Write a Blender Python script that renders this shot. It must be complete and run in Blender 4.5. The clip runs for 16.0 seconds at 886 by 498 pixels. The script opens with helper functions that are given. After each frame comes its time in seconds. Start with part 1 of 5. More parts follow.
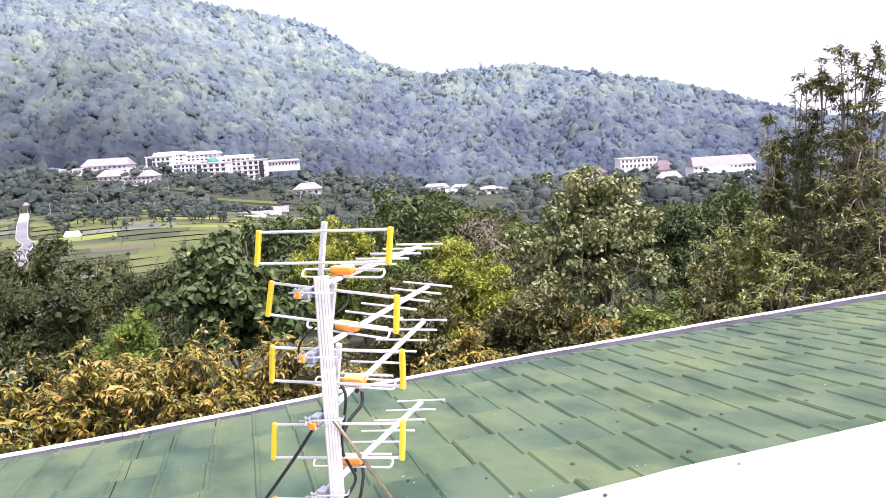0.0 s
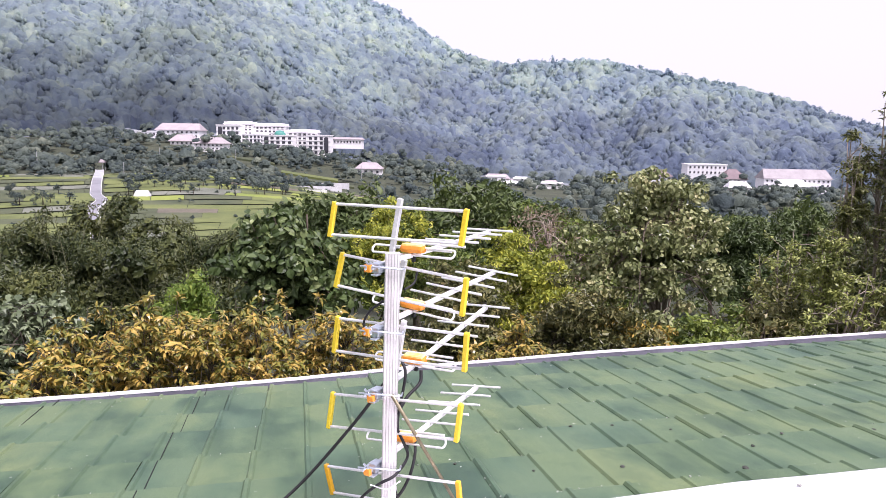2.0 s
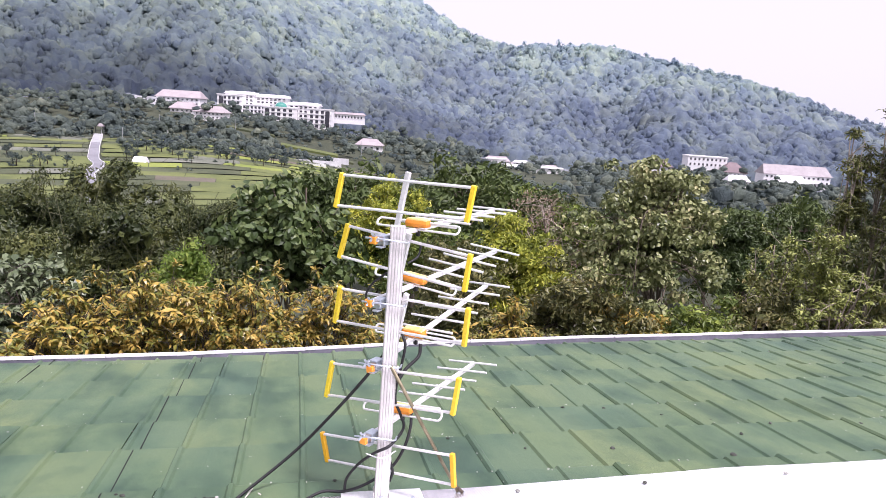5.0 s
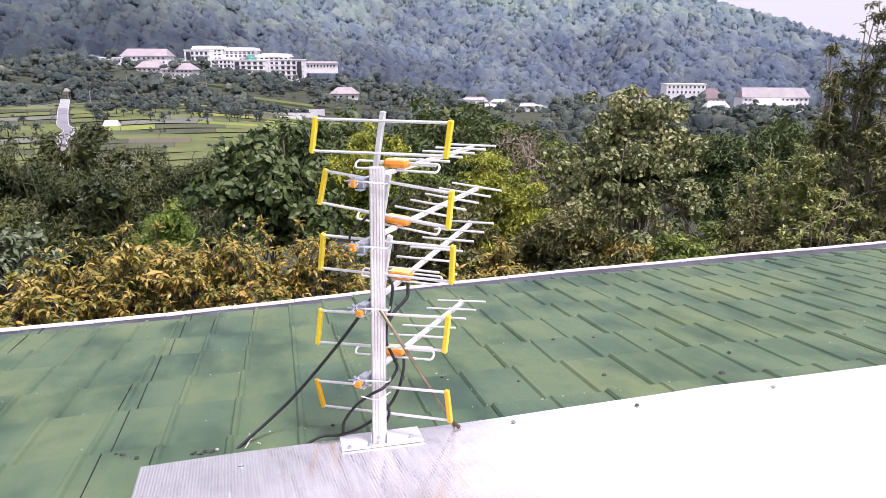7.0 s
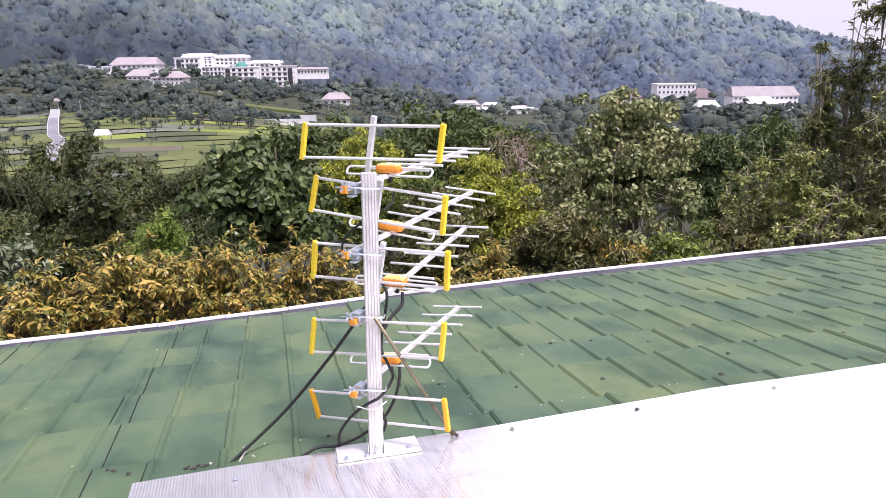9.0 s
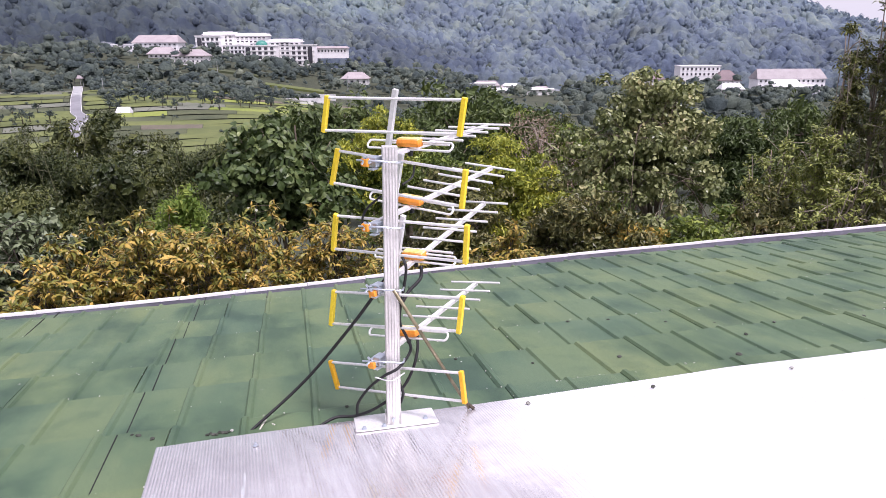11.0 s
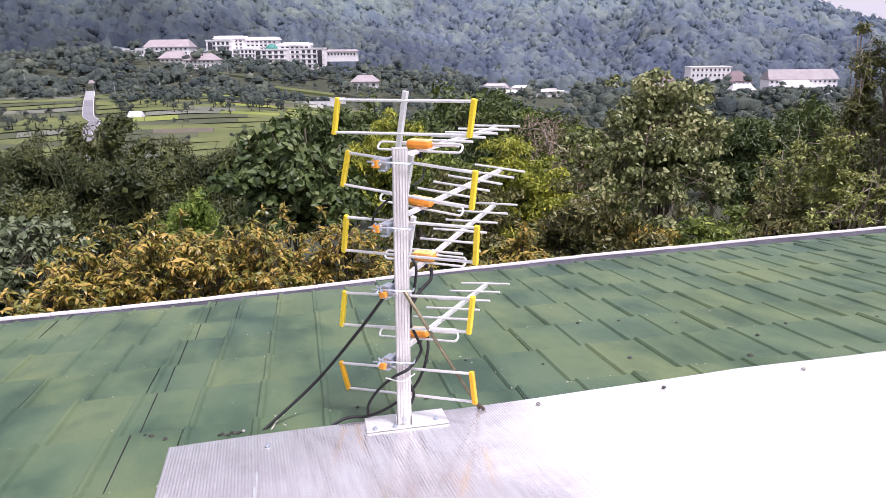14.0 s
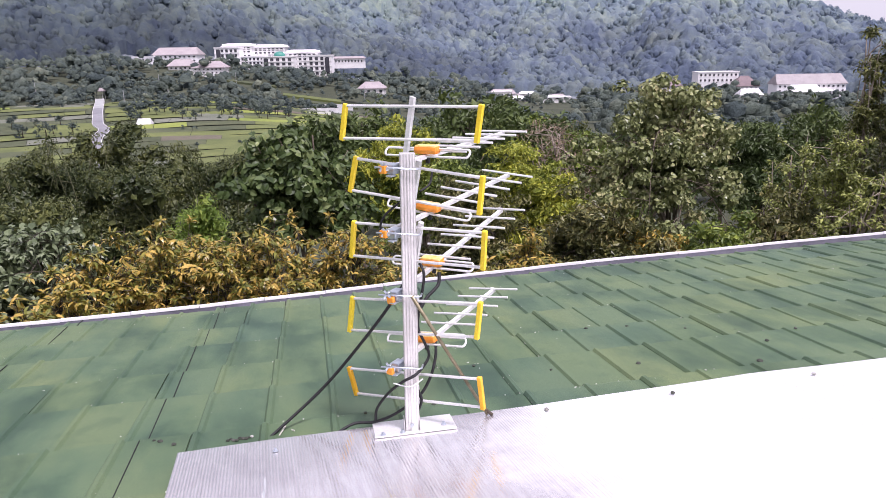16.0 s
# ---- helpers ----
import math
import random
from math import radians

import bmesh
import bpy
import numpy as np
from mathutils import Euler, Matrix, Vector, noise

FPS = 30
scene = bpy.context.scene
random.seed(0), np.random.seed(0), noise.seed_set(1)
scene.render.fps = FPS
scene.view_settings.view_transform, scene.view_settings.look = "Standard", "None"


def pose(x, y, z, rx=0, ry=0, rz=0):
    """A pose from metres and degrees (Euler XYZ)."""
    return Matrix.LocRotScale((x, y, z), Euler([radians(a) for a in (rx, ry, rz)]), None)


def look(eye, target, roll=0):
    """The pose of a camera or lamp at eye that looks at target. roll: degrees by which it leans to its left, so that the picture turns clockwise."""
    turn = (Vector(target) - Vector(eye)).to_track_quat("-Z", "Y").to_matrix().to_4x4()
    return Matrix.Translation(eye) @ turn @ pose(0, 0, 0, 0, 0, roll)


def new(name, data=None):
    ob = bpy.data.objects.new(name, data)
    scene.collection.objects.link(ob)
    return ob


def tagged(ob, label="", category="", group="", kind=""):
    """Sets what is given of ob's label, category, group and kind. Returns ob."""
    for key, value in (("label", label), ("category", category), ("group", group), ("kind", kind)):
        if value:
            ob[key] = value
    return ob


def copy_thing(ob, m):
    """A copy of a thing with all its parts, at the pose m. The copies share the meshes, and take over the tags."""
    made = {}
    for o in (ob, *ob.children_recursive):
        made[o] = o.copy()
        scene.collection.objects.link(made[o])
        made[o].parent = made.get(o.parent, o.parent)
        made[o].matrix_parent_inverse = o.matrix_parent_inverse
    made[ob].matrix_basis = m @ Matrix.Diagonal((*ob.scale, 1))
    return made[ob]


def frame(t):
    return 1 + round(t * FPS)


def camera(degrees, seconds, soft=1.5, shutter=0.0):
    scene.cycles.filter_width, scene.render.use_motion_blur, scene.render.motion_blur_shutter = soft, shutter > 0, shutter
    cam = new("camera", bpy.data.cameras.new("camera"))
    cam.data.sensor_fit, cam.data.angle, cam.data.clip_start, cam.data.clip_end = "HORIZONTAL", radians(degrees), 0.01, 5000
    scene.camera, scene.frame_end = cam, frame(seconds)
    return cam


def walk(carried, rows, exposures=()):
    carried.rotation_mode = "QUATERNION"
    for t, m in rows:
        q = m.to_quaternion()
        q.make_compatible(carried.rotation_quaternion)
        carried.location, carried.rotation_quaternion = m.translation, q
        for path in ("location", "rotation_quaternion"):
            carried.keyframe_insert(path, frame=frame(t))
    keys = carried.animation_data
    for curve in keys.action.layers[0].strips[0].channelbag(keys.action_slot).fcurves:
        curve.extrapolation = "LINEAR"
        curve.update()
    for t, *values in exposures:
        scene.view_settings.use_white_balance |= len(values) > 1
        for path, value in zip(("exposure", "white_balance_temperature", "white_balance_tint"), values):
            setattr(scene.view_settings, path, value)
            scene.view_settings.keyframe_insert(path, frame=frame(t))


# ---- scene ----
cam = camera(65.4, 16.0, soft=0.7)

PATH = [
    (0, (0.097, 0.015, 1.429), (0.248, 1.988, 1.141), -3.4),
    (0.5, (0.061, 0.028, 1.416), (0.105, 2.006, 1.121), -2.2),
    (1, (0.028, 0.031, 1.418), (-0.035, 2.009, 1.13), -2.1),
    (1.5, (0.032, 0.036, 1.419), (-0.013, 2.014, 1.125), -1.0),
    (2, (0.035, 0.026, 1.413), (0.029, 2.001, 1.095), 1.1),
    (2.5, (0.041, 0.025, 1.418), (0.088, 1.999, 1.098), 1.9),
    (3, (0.021, 0.001, 1.414), (0.025, 1.975, 1.089), 3.5),
    (5.3, (0.007, 0.007, 1.397), (0.015, 1.968, 1.007), 3.8),
    (5.5, (0.007, 0.003, 1.395), (0.011, 1.96, 0.986), 2.7),
    (6, (0.014, 0.019, 1.374), (0.042, 1.954, 0.869), 1.1),
    (6.5, (0.008, 0.022, 1.371), (0.032, 1.956, 0.861), 0.8),
    (7, (0.016, 0.024, 1.372), (0.071, 1.953, 0.845), 0.3),
    (7.5, (0.009, 0.034, 1.391), (0.037, 1.975, 0.91), 0.1),
    (8, (0.009, 0.033, 1.391), (0.052, 1.976, 0.917), -0.1),
    (8.5, (0.017, 0.05, 1.381), (0.075, 1.99, 0.898), -0.4),
    (9, (0.016, 0.067, 1.368), (0.088, 1.998, 0.851), -0.6),
    (9.2, (0.013, 0.081, 1.362), (0.069, 2.009, 0.832), -0.3),
    (11.5, (0.009, 0.039, 1.348), (0.028, 1.956, 0.779), -0.2),
    (12, (0.006, 0.039, 1.349), (0.023, 1.957, 0.782), 0.0),
    (12.5, (0.002, 0.037, 1.347), (0.001, 1.955, 0.78), -0.0),
    (13, (0.006, 0.036, 1.346), (0.005, 1.955, 0.782), -0.2),
    (13.5, (0.008, 0.036, 1.347), (0.003, 1.955, 0.785), -0.6),
    (14, (0.009, 0.034, 1.346), (0.001, 1.954, 0.784), -0.6),
    (14.5, (0.009, 0.034, 1.347), (0.009, 1.956, 0.793), -0.5),
    (15, (0.004, 0.033, 1.345), (-0.016, 1.955, 0.792), -0.5),
    (15.5, (0.005, 0.034, 1.344), (-0.017, 1.958, 0.797), -0.7),
    (16, (0.008, 0.032, 1.344), (-0.021, 1.956, 0.799), -0.9),
]
walk(cam, [(t, look(eye, target, roll)) for t, eye, target, roll in PATH],
     [(0.0, 0.56, 5900, 31), (0.5, 0.38, 5900, 31), (1.0, 0.36, 5900, 31), (2.5, 0.32, 5900, 31), (5.5, 0.29, 5900, 31), (6.0, 0.23, 5900, 31), (9.0, 0.16, 5900, 31), (12.0, 0.05, 5900, 31), (16.0, 0.05, 5900, 31)])

# ---- world, sun and exposure ----
SUN_AZ, SUN_EL = 138.0, 63.0          # degrees: bearing from +y to the right, height
world = bpy.data.worlds.new("sky")
scene.world = world
world.use_nodes = True
wn, wl = world.node_tree.nodes, world.node_tree.links
wn.clear()
sky = wn.new("ShaderNodeTexSky")
sky.sky_type = "NISHITA"
sky.sun_disc = False
sky.sun_elevation = radians(SUN_EL)
sky.sun_rotation = radians(SUN_AZ)
sky.dust_density = 6.0
sky.air_density = 1.2
bg_clear = wn.new("ShaderNodeBackground")
bg_clear.inputs["Strength"].default_value = 0.09
bg_cloud = wn.new("ShaderNodeBackground")       # thin bright overcast in front of the blue
bg_cloud.inputs["Color"].default_value = (1.0, 0.985, 0.955, 1)
bg_cloud.inputs["Strength"].default_value = 0.95
veil = wn.new("ShaderNodeMixShader")
veil.inputs[0].default_value = 0.8
wout = wn.new("ShaderNodeOutputWorld")
wl.new(sky.outputs[0], bg_clear.inputs["Color"])
wl.new(bg_clear.outputs[0], veil.inputs[1])
wl.new(bg_cloud.outputs[0], veil.inputs[2])
wl.new(veil.outputs[0], wout.inputs[0])
sun = new("sun", bpy.data.lights.new("sun", "SUN"))
sun.data.energy = 4.8
sun.data.angle = radians(11.0)
sun.data.color = (1.0, 0.95, 0.87)
_s = Vector((math.sin(radians(SUN_AZ)) * math.cos(radians(SUN_EL)), math.cos(radians(SUN_AZ)) * math.cos(radians(SUN_EL)), math.sin(radians(SUN_EL))))
sun.matrix_world = look(_s * 50, (0, 0, 0))

rng = np.random.default_rng(7)
EYE_Z = 1.35


# ---- materials ----
def material(name):
    m = bpy.data.materials.new(name)
    m.use_nodes = True
    n, l = m.node_tree.nodes, m.node_tree.links
    n.clear()
    out = n.new("ShaderNodeOutputMaterial")
    p = n.new("ShaderNodeBsdfPrincipled")
    l.new(p.outputs[0], out.inputs[0])
    return m, n, l, p, out


def ramp(n, l, fac, stops):
    r = n.new("ShaderNodeValToRGB")
    e = r.color_ramp.elements
    while len(e) < len(stops):
        e.new(0.5)
    for k, (at, col) in enumerate(stops):
        e[k].position = at
        e[k].color = (*col, 1)
    l.new(fac, r.inputs[0])
    return r.outputs[0]


def noise_node(n, l, scale, detail=4.0, rough=0.55, stretch=None):
    co = n.new("ShaderNodeTexCoord")
    t = n.new("ShaderNodeTexNoise")
    t.inputs["Scale"].default_value = scale
    t.inputs["Detail"].default_value = detail
    t.inputs["Roughness"].default_value = rough
    if stretch:
        mp = n.new("ShaderNodeMapping")
        mp.inputs["Scale"].default_value = stretch
        l.new(co.outputs["Object"], mp.inputs[0])
        l.new(mp.outputs[0], t.inputs["Vector"])
    else:
        l.new(co.outputs["Object"], t.inputs["Vector"])
    return t.outputs["Fac"]


def mixed(n, l, a, b, fac, mode="MIX"):
    m = n.new("ShaderNodeMix")
    m.data_type = "RGBA"
    m.blend_type = mode
    for sock, v in ((m.inputs[0], fac), (m.inputs[6], a), (m.inputs[7], b)):
        if isinstance(v, (int, float)):
            sock.default_value = v
        elif isinstance(v, tuple):
            sock.default_value = (*v, 1)
        else:
            l.new(v, sock)
    return m.outputs[2]


def bumped(n, l, p, height, strength, distance):
    b = n.new("ShaderNodeBump")
    b.inputs["Strength"].default_value = strength
    b.inputs["Distance"].default_value = distance
    l.new(height, b.inputs["Height"])
    l.new(b.outputs[0], p.inputs["Normal"])


def surface(name, c1, c2, scale, rough=0.6, metal=0.0, fine=0.0, bump=0.15, stretch=None, bump_dist=0.004):
    """Two colours in broad stains, a finer grain over them, and relief."""
    m, n, l, p, out = material(name)
    broad = noise_node(n, l, scale, 5.0, 0.6, stretch)
    col = ramp(n, l, broad, ((0.34, c1), (0.66, c2)))
    grain = noise_node(n, l, fine or scale * 14, 3.0, 0.7)
    g = ramp(n, l, grain, ((0.3, (0.72, 0.72, 0.72)), (0.7, (1.0, 1.0, 1.0))))
    l.new(mixed(n, l, col, g, 0.6, "MULTIPLY"), p.inputs["Base Color"])
    p.inputs["Roughness"].default_value = rough
    p.inputs["Metallic"].default_value = metal
    if bump:
        bumped(n, l, p, grain, bump, bump_dist)
    return m


def leaf_material(name, stops, patch_scale, through_light=0.3, rough=0.5, each=0.55):
    """Leaf by leaf colour, patches over the crown, light through the blade."""
    m, n, l, p, out = material(name)
    geo = n.new("ShaderNodeNewGeometry")
    patch = noise_node(n, l, patch_scale, 2.0)
    add = n.new("ShaderNodeMath")
    add.operation = "MULTIPLY_ADD"
    add.inputs[1].default_value = each
    l.new(geo.outputs["Random Per Island"], add.inputs[0])
    sub = n.new("ShaderNodeMath")
    sub.operation = "MULTIPLY_ADD"
    sub.inputs[1].default_value = 1.1
    sub.inputs[2].default_value = -0.33 + (0.55 - each) * 0.5
    l.new(patch, sub.inputs[0])
    l.new(sub.outputs[0], add.inputs[2])
    col = ramp(n, l, add.outputs[0], stops)
    l.new(col, p.inputs["Base Color"])
    p.inputs["Roughness"].default_value = rough
    p.inputs["Specular IOR Level"].default_value = 0.35
    tr = n.new("ShaderNodeBsdfTranslucent")
    l.new(col, tr.inputs["Color"])
    mx = n.new("ShaderNodeMixShader")
    mx.inputs[0].default_value = through_light
    l.new(p.outputs[0], mx.inputs[1])
    l.new(tr.outputs[0], mx.inputs[2])
    l.new(mx.outputs[0], out.inputs[0])
    return m


M = {}
# roof tile: moss-green mineral coating with dark weathering, each tile a little different
m_, n, l, p, out = material("green_tile")
info = n.new("ShaderNodeObjectInfo")
geo = n.new("ShaderNodeNewGeometry")
pick = n.new("ShaderNodeMath")
pick.operation = "ADD"
l.new(info.outputs["Random"], pick.inputs[0])
l.new(geo.outputs["Random Per Island"], pick.inputs[1])
wrap = n.new("ShaderNodeMath")
wrap.operation = "FRACT"
l.new(pick.outputs[0], wrap.inputs[0])
base = ramp(n, l, wrap.outputs[0], ((0.0, (0.100, 0.156, 0.087)), (0.4, (0.120, 0.176, 0.086)), (1.0, (0.142, 0.190, 0.087))))
def geo_noise(scale, detail, rough):
    t = n.new("ShaderNodeTexNoise")
    t.inputs["Scale"].default_value, t.inputs["Detail"].default_value, t.inputs["Roughness"].default_value = scale, detail, rough
    l.new(geo.outputs["Position"], t.inputs["Vector"])
    return t.outputs["Fac"]
def run_noise(scale, detail, rough, along):
    """Noise drawn out down the slope, as rain leaves it."""
    turn_ = n.new("ShaderNodeMapping")
    turn_.vector_type = "TEXTURE"
    turn_.inputs["Rotation"].default_value = (0, 0, radians(16))
    turn_.inputs["Scale"].default_value = (1, along, 1)
    t = n.new("ShaderNodeTexNoise")
    t.inputs["Scale"].default_value, t.inputs["Detail"].default_value, t.inputs["Roughness"].default_value = scale, detail, rough
    l.new(geo.outputs["Position"], turn_.inputs[0])
    l.new(turn_.outputs[0], t.inputs["Vector"])
    return t.outputs["Fac"]
stain = ramp(n, l, run_noise(2.6, 4, 0.55, 2.2), ((0.36, (0.40, 0.53, 0.60)), (0.48, (0.74, 0.83, 0.87)), (0.58, (1.0, 1.0, 1.0))))
sunny = ramp(n, l, run_noise(1.1, 3, 0.5, 1.6), ((0.40, (0.86, 0.92, 0.97)), (0.7, (1.08, 1.05, 0.93))))
spot = ramp(n, l, geo_noise(5.5, 4, 0.6), ((0.33, (0.70, 0.77, 0.80)), (0.46, (1, 1, 1))))
grit_f = geo_noise(260, 3, 0.8)
grit = ramp(n, l, grit_f, ((0.3, (0.55, 0.57, 0.57)), (0.75, (1.28, 1.26, 1.2))))
c_ = mixed(n, l, base, stain, 1.0, "MULTIPLY")
c_ = mixed(n, l, c_, sunny, 1.0, "MULTIPLY")
c_ = mixed(n, l, c_, spot, 0.7, "MULTIPLY")
c_ = mixed(n, l, c_, grit, 1.0, "MULTIPLY")
speck = ramp(n, l, geo_noise(34, 2, 0.5), ((0.765, (0, 0, 0)), (0.785, (1, 1, 1))))
c_ = mixed(n, l, c_, (0.55, 0.56, 0.5), speck)
l.new(c_, p.inputs["Base Color"])
p.inputs["Roughness"].default_value = 0.62
bumped(n, l, p, grit_f, 0.35, 0.002)
M["tile"] = m_
M["deck"] = surface("roof_deck_timber", (0.05, 0.04, 0.03), (0.09, 0.07, 0.05), 3, 0.8)
M["gap"] = surface("joint_gap_shadow", (0.006, 0.008, 0.007), (0.014, 0.017, 0.014), 20, 0.9)
M["white_rim"] = surface("white_painted_metal", (0.72, 0.72, 0.75), (0.82, 0.81, 0.83), 2, 0.45, fine=90, bump=0.05)
M["gutter"] = surface("grey_gutter_lining", (0.07, 0.07, 0.09), (0.13, 0.13, 0.16), 2.5, 0.6, fine=40)
M["plaster"] = surface("cream_plaster", (0.5, 0.47, 0.42), (0.6, 0.57, 0.5), 0.7, 0.85)
M["alu"] = surface("weathered_aluminium", (0.50, 0.49, 0.47), (0.80, 0.79, 0.77), 26, 0.46, 0.5, fine=140, bump=0.12, stretch=(1, 1, 0.12), bump_dist=0.001)
M["alu_white"] = surface("bright_anodised_aluminium", (0.78, 0.78, 0.77), (0.88, 0.88, 0.87), 5, 0.38, 0.35, fine=120, bump=0.05, bump_dist=0.001)
M["zinc"] = surface("zinc_plated_steel", (0.5, 0.56, 0.62), (0.68, 0.74, 0.8), 18, 0.32, 0.8, fine=160, bump=0.08, bump_dist=0.001)
M["yellow"] = surface("yellow_plastic", (0.85, 0.62, 0.02), (0.9, 0.7, 0.03), 12, 0.4, fine=120, bump=0.03)
M["amber"] = surface("amber_plastic", (0.85, 0.42, 0.01), (0.88, 0.5, 0.015), 12, 0.4, fine=120, bump=0.03)
M["bleached"] = surface("sun_bleached_yellow_plastic", (0.80, 0.52, 0.10), (0.88, 0.72, 0.36), 30, 0.45, fine=120, bump=0.03)
M["orange"] = surface("orange_plastic", (0.8, 0.26, 0.02), (0.85, 0.34, 0.03), 12, 0.42, fine=120, bump=0.03)
M["black"] = surface("black_cable_sheath", (0.006, 0.006, 0.007), (0.013, 0.013, 0.014), 20, 0.62, fine=160, bump=0.05)
M["stay"] = surface("tarnished_brass_grey_steel", (0.17, 0.145, 0.085), (0.33, 0.29, 0.19), 14, 0.42, 0.6, fine=120)
m_, n, l, p, out = material("gravel")
pi_ = n.new("ShaderNodeObjectInfo")
tone = ramp(n, l, pi_.outputs["Random"], ((0.0, (0.03, 0.035, 0.025)), (0.7, (0.07, 0.075, 0.06)), (0.85, (0.16, 0.16, 0.14)), (1.0, (0.5, 0.5, 0.46))))
pg = noise_node(n, l, 90, 4, 0.7)
l.new(mixed(n, l, tone, ramp(n, l, pg, ((0.35, (0.5, 0.5, 0.5)), (0.65, (1.2, 1.2, 1.2)))), 1.0, "MULTIPLY"), p.inputs["Base Color"])
p.inputs["Roughness"].default_value = 0.9
bumped(n, l, p, pg, 0.6, 0.004)
M["pebble"] = m_
M["fleck"] = surface("chalky_lichen", (0.42, 0.45, 0.38), (0.62, 0.62, 0.55), 40, 0.95)
M["straw"] = surface("pale_dry_twig", (0.55, 0.52, 0.45), (0.68, 0.66, 0.6), 30, 0.8)
# fluted clear sheet, dusty, lying on pale backing
m_, n, l, p, out = material("fluted_polycarbonate")
st = noise_node(n, l, 1.3, 5, 0.6)
dust_glare = ramp(n, l, st, ((0.35, (0.64, 0.61, 0.62)), (0.5, (0.78, 0.75, 0.75)), (0.62, (0.86, 0.84, 0.85))))
# sky glare on the far stretch is put in as white, over the dust colour
sx = n.new("ShaderNodeSeparateXYZ")
cs = n.new("ShaderNodeTexCoord")
l.new(cs.outputs["Object"], sx.inputs[0])
wob = n.new("ShaderNodeMath")
wob.operation = "MULTIPLY_ADD"
wob.inputs[1].default_value = 0.9
l.new(st, wob.inputs[0])
l.new(sx.outputs["X"], wob.inputs[2])
glare = ramp(n, l, wob.outputs[0], ((0.64, (0, 0, 0)), (1.02, (1, 1, 1))))
dust_glare = mixed(n, l, dust_glare, (0.84, 0.84, 0.85), glare)
fine_ = noise_node(n, l, 60, 3, 0.7, (1, 0.06, 1))
dd = ramp(n, l, fine_, ((0.3, (0.82, 0.81, 0.81)), (0.65, (1, 1, 1))))
scratch = ramp(n, l, noise_node(n, l, 22, 2, 0.5, (1, 0.09, 1)), ((0.70, (0, 0, 0)), (0.74, (1, 1, 1))))
dust_glare = mixed(n, l, mixed(n, l, dust_glare, dd, 0.8, "MULTIPLY"), (0.86, 0.86, 0.86), scratch)
l.new(dust_glare, p.inputs["Base Color"])
shine = ramp(n, l, wob.outputs[0], ((0.66, (0.78, 0.78, 0.78)), (1.06, (0.2, 0.2, 0.2))))
l.new(shine, p.inputs["Metallic"])
p.inputs["Roughness"].default_value = 0.21
p.inputs["Coat Weight"].default_value = 0.4
p.inputs["Coat Roughness"].default_value = 0.06
M["sheet"] = m_
M["bark"] = surface("grey_brown_bark", (0.09, 0.07, 0.05), (0.2, 0.165, 0.12), 3, 0.9, fine=30, bump=0.6, stretch=(1, 1, 0.25), bump_dist=0.01)
M["bark_dark"] = surface("dark_bark", (0.035, 0.028, 0.02), (0.09, 0.07, 0.05), 4, 0.9, fine=40, bump=0.5)
M["bark_pale"] = surface("pale_bark", (0.22, 0.18, 0.14), (0.36, 0.31, 0.25), 3, 0.9, fine=30, bump=0.4)
M["bamboo_stem"] = surface("bamboo_stem", (0.05, 0.06, 0.022), (0.12, 0.12, 0.055), 3, 0.6)
M["rust_leaf"] = leaf_material("rust_and_olive_leaf", ((0.05, (0.045, 0.066, 0.015)), (0.40, (0.190, 0.195, 0.038)), (0.68, (0.41, 0.285, 0.058)), (0.95, (0.64, 0.45, 0.120))), 1.6, 0.16, 0.34, 0.5)
M["teak_leaf"] = leaf_material("large_dull_green_leaf", ((0.05, (0.019, 0.036, 0.009)), (0.5, (0.062, 0.098, 0.026)), (0.8, (0.133, 0.174, 0.056)), (1.0, (0.265, 0.306, 0.124))), 1.0, 0.14, 0.5)
M["grey_leaf"] = leaf_material("grey_green_leaf", ((0.05, (0.05, 0.072, 0.032)), (0.5, (0.13, 0.165, 0.08)), (0.95, (0.31, 0.36, 0.22))), 1.0, 0.15, 0.4)
M["bamboo_leaf"] = leaf_material("bamboo_leaf", ((0.0, (0.011, 0.021, 0.008)), (0.4, (0.038, 0.054, 0.017)), (0.7, (0.110, 0.124, 0.034)), (0.95, (0.250, 0.250, 0.072))), 0.45, 0.10, 0.5, 0.3)
M["lime_leaf"] = leaf_material("lime_leaf", ((0.05, (0.070, 0.133, 0.020)), (0.5, (0.172, 0.259, 0.040)), (0.95, (0.351, 0.407, 0.088))), 1.0, 0.4)
M["gold_leaf"] = leaf_material("yellow_green_leaf", ((0.05, (0.075, 0.103, 0.013)), (0.5, (0.241, 0.282, 0.033)), (0.95, (0.598, 0.575, 0.077))), 0.9, 0.25)
M["olive_leaf"] = leaf_material("olive_leaf", ((0.05, (0.037, 0.053, 0.015)), (0.4, (0.134, 0.161, 0.054)), (0.75, (0.309, 0.332, 0.144)), (1.0, (0.536, 0.467, 0.246))), 0.8, 0.14, 0.34)
# darker tone of the olive leaf: shade under the trees, as colour
M["shade_leaf"] = leaf_material("olive_leaf_shade_tone", ((0.05, (0.024, 0.032, 0.010)), (0.4, (0.078, 0.088, 0.026)), (0.75, (0.180, 0.175, 0.060)), (1.0, (0.320, 0.250, 0.104))), 0.9, 0.12, 0.4)
# feathery leaf in darker olive: the tall trees' backlit look, put into colour
M["tall_leaf"] = leaf_material("backlit_feathery_leaf", ((0.05, (0.030, 0.040, 0.012)), (0.5, (0.110, 0.125, 0.034)), (0.95, (0.317, 0.326, 0.101))), 0.8, 0.18, 0.42)
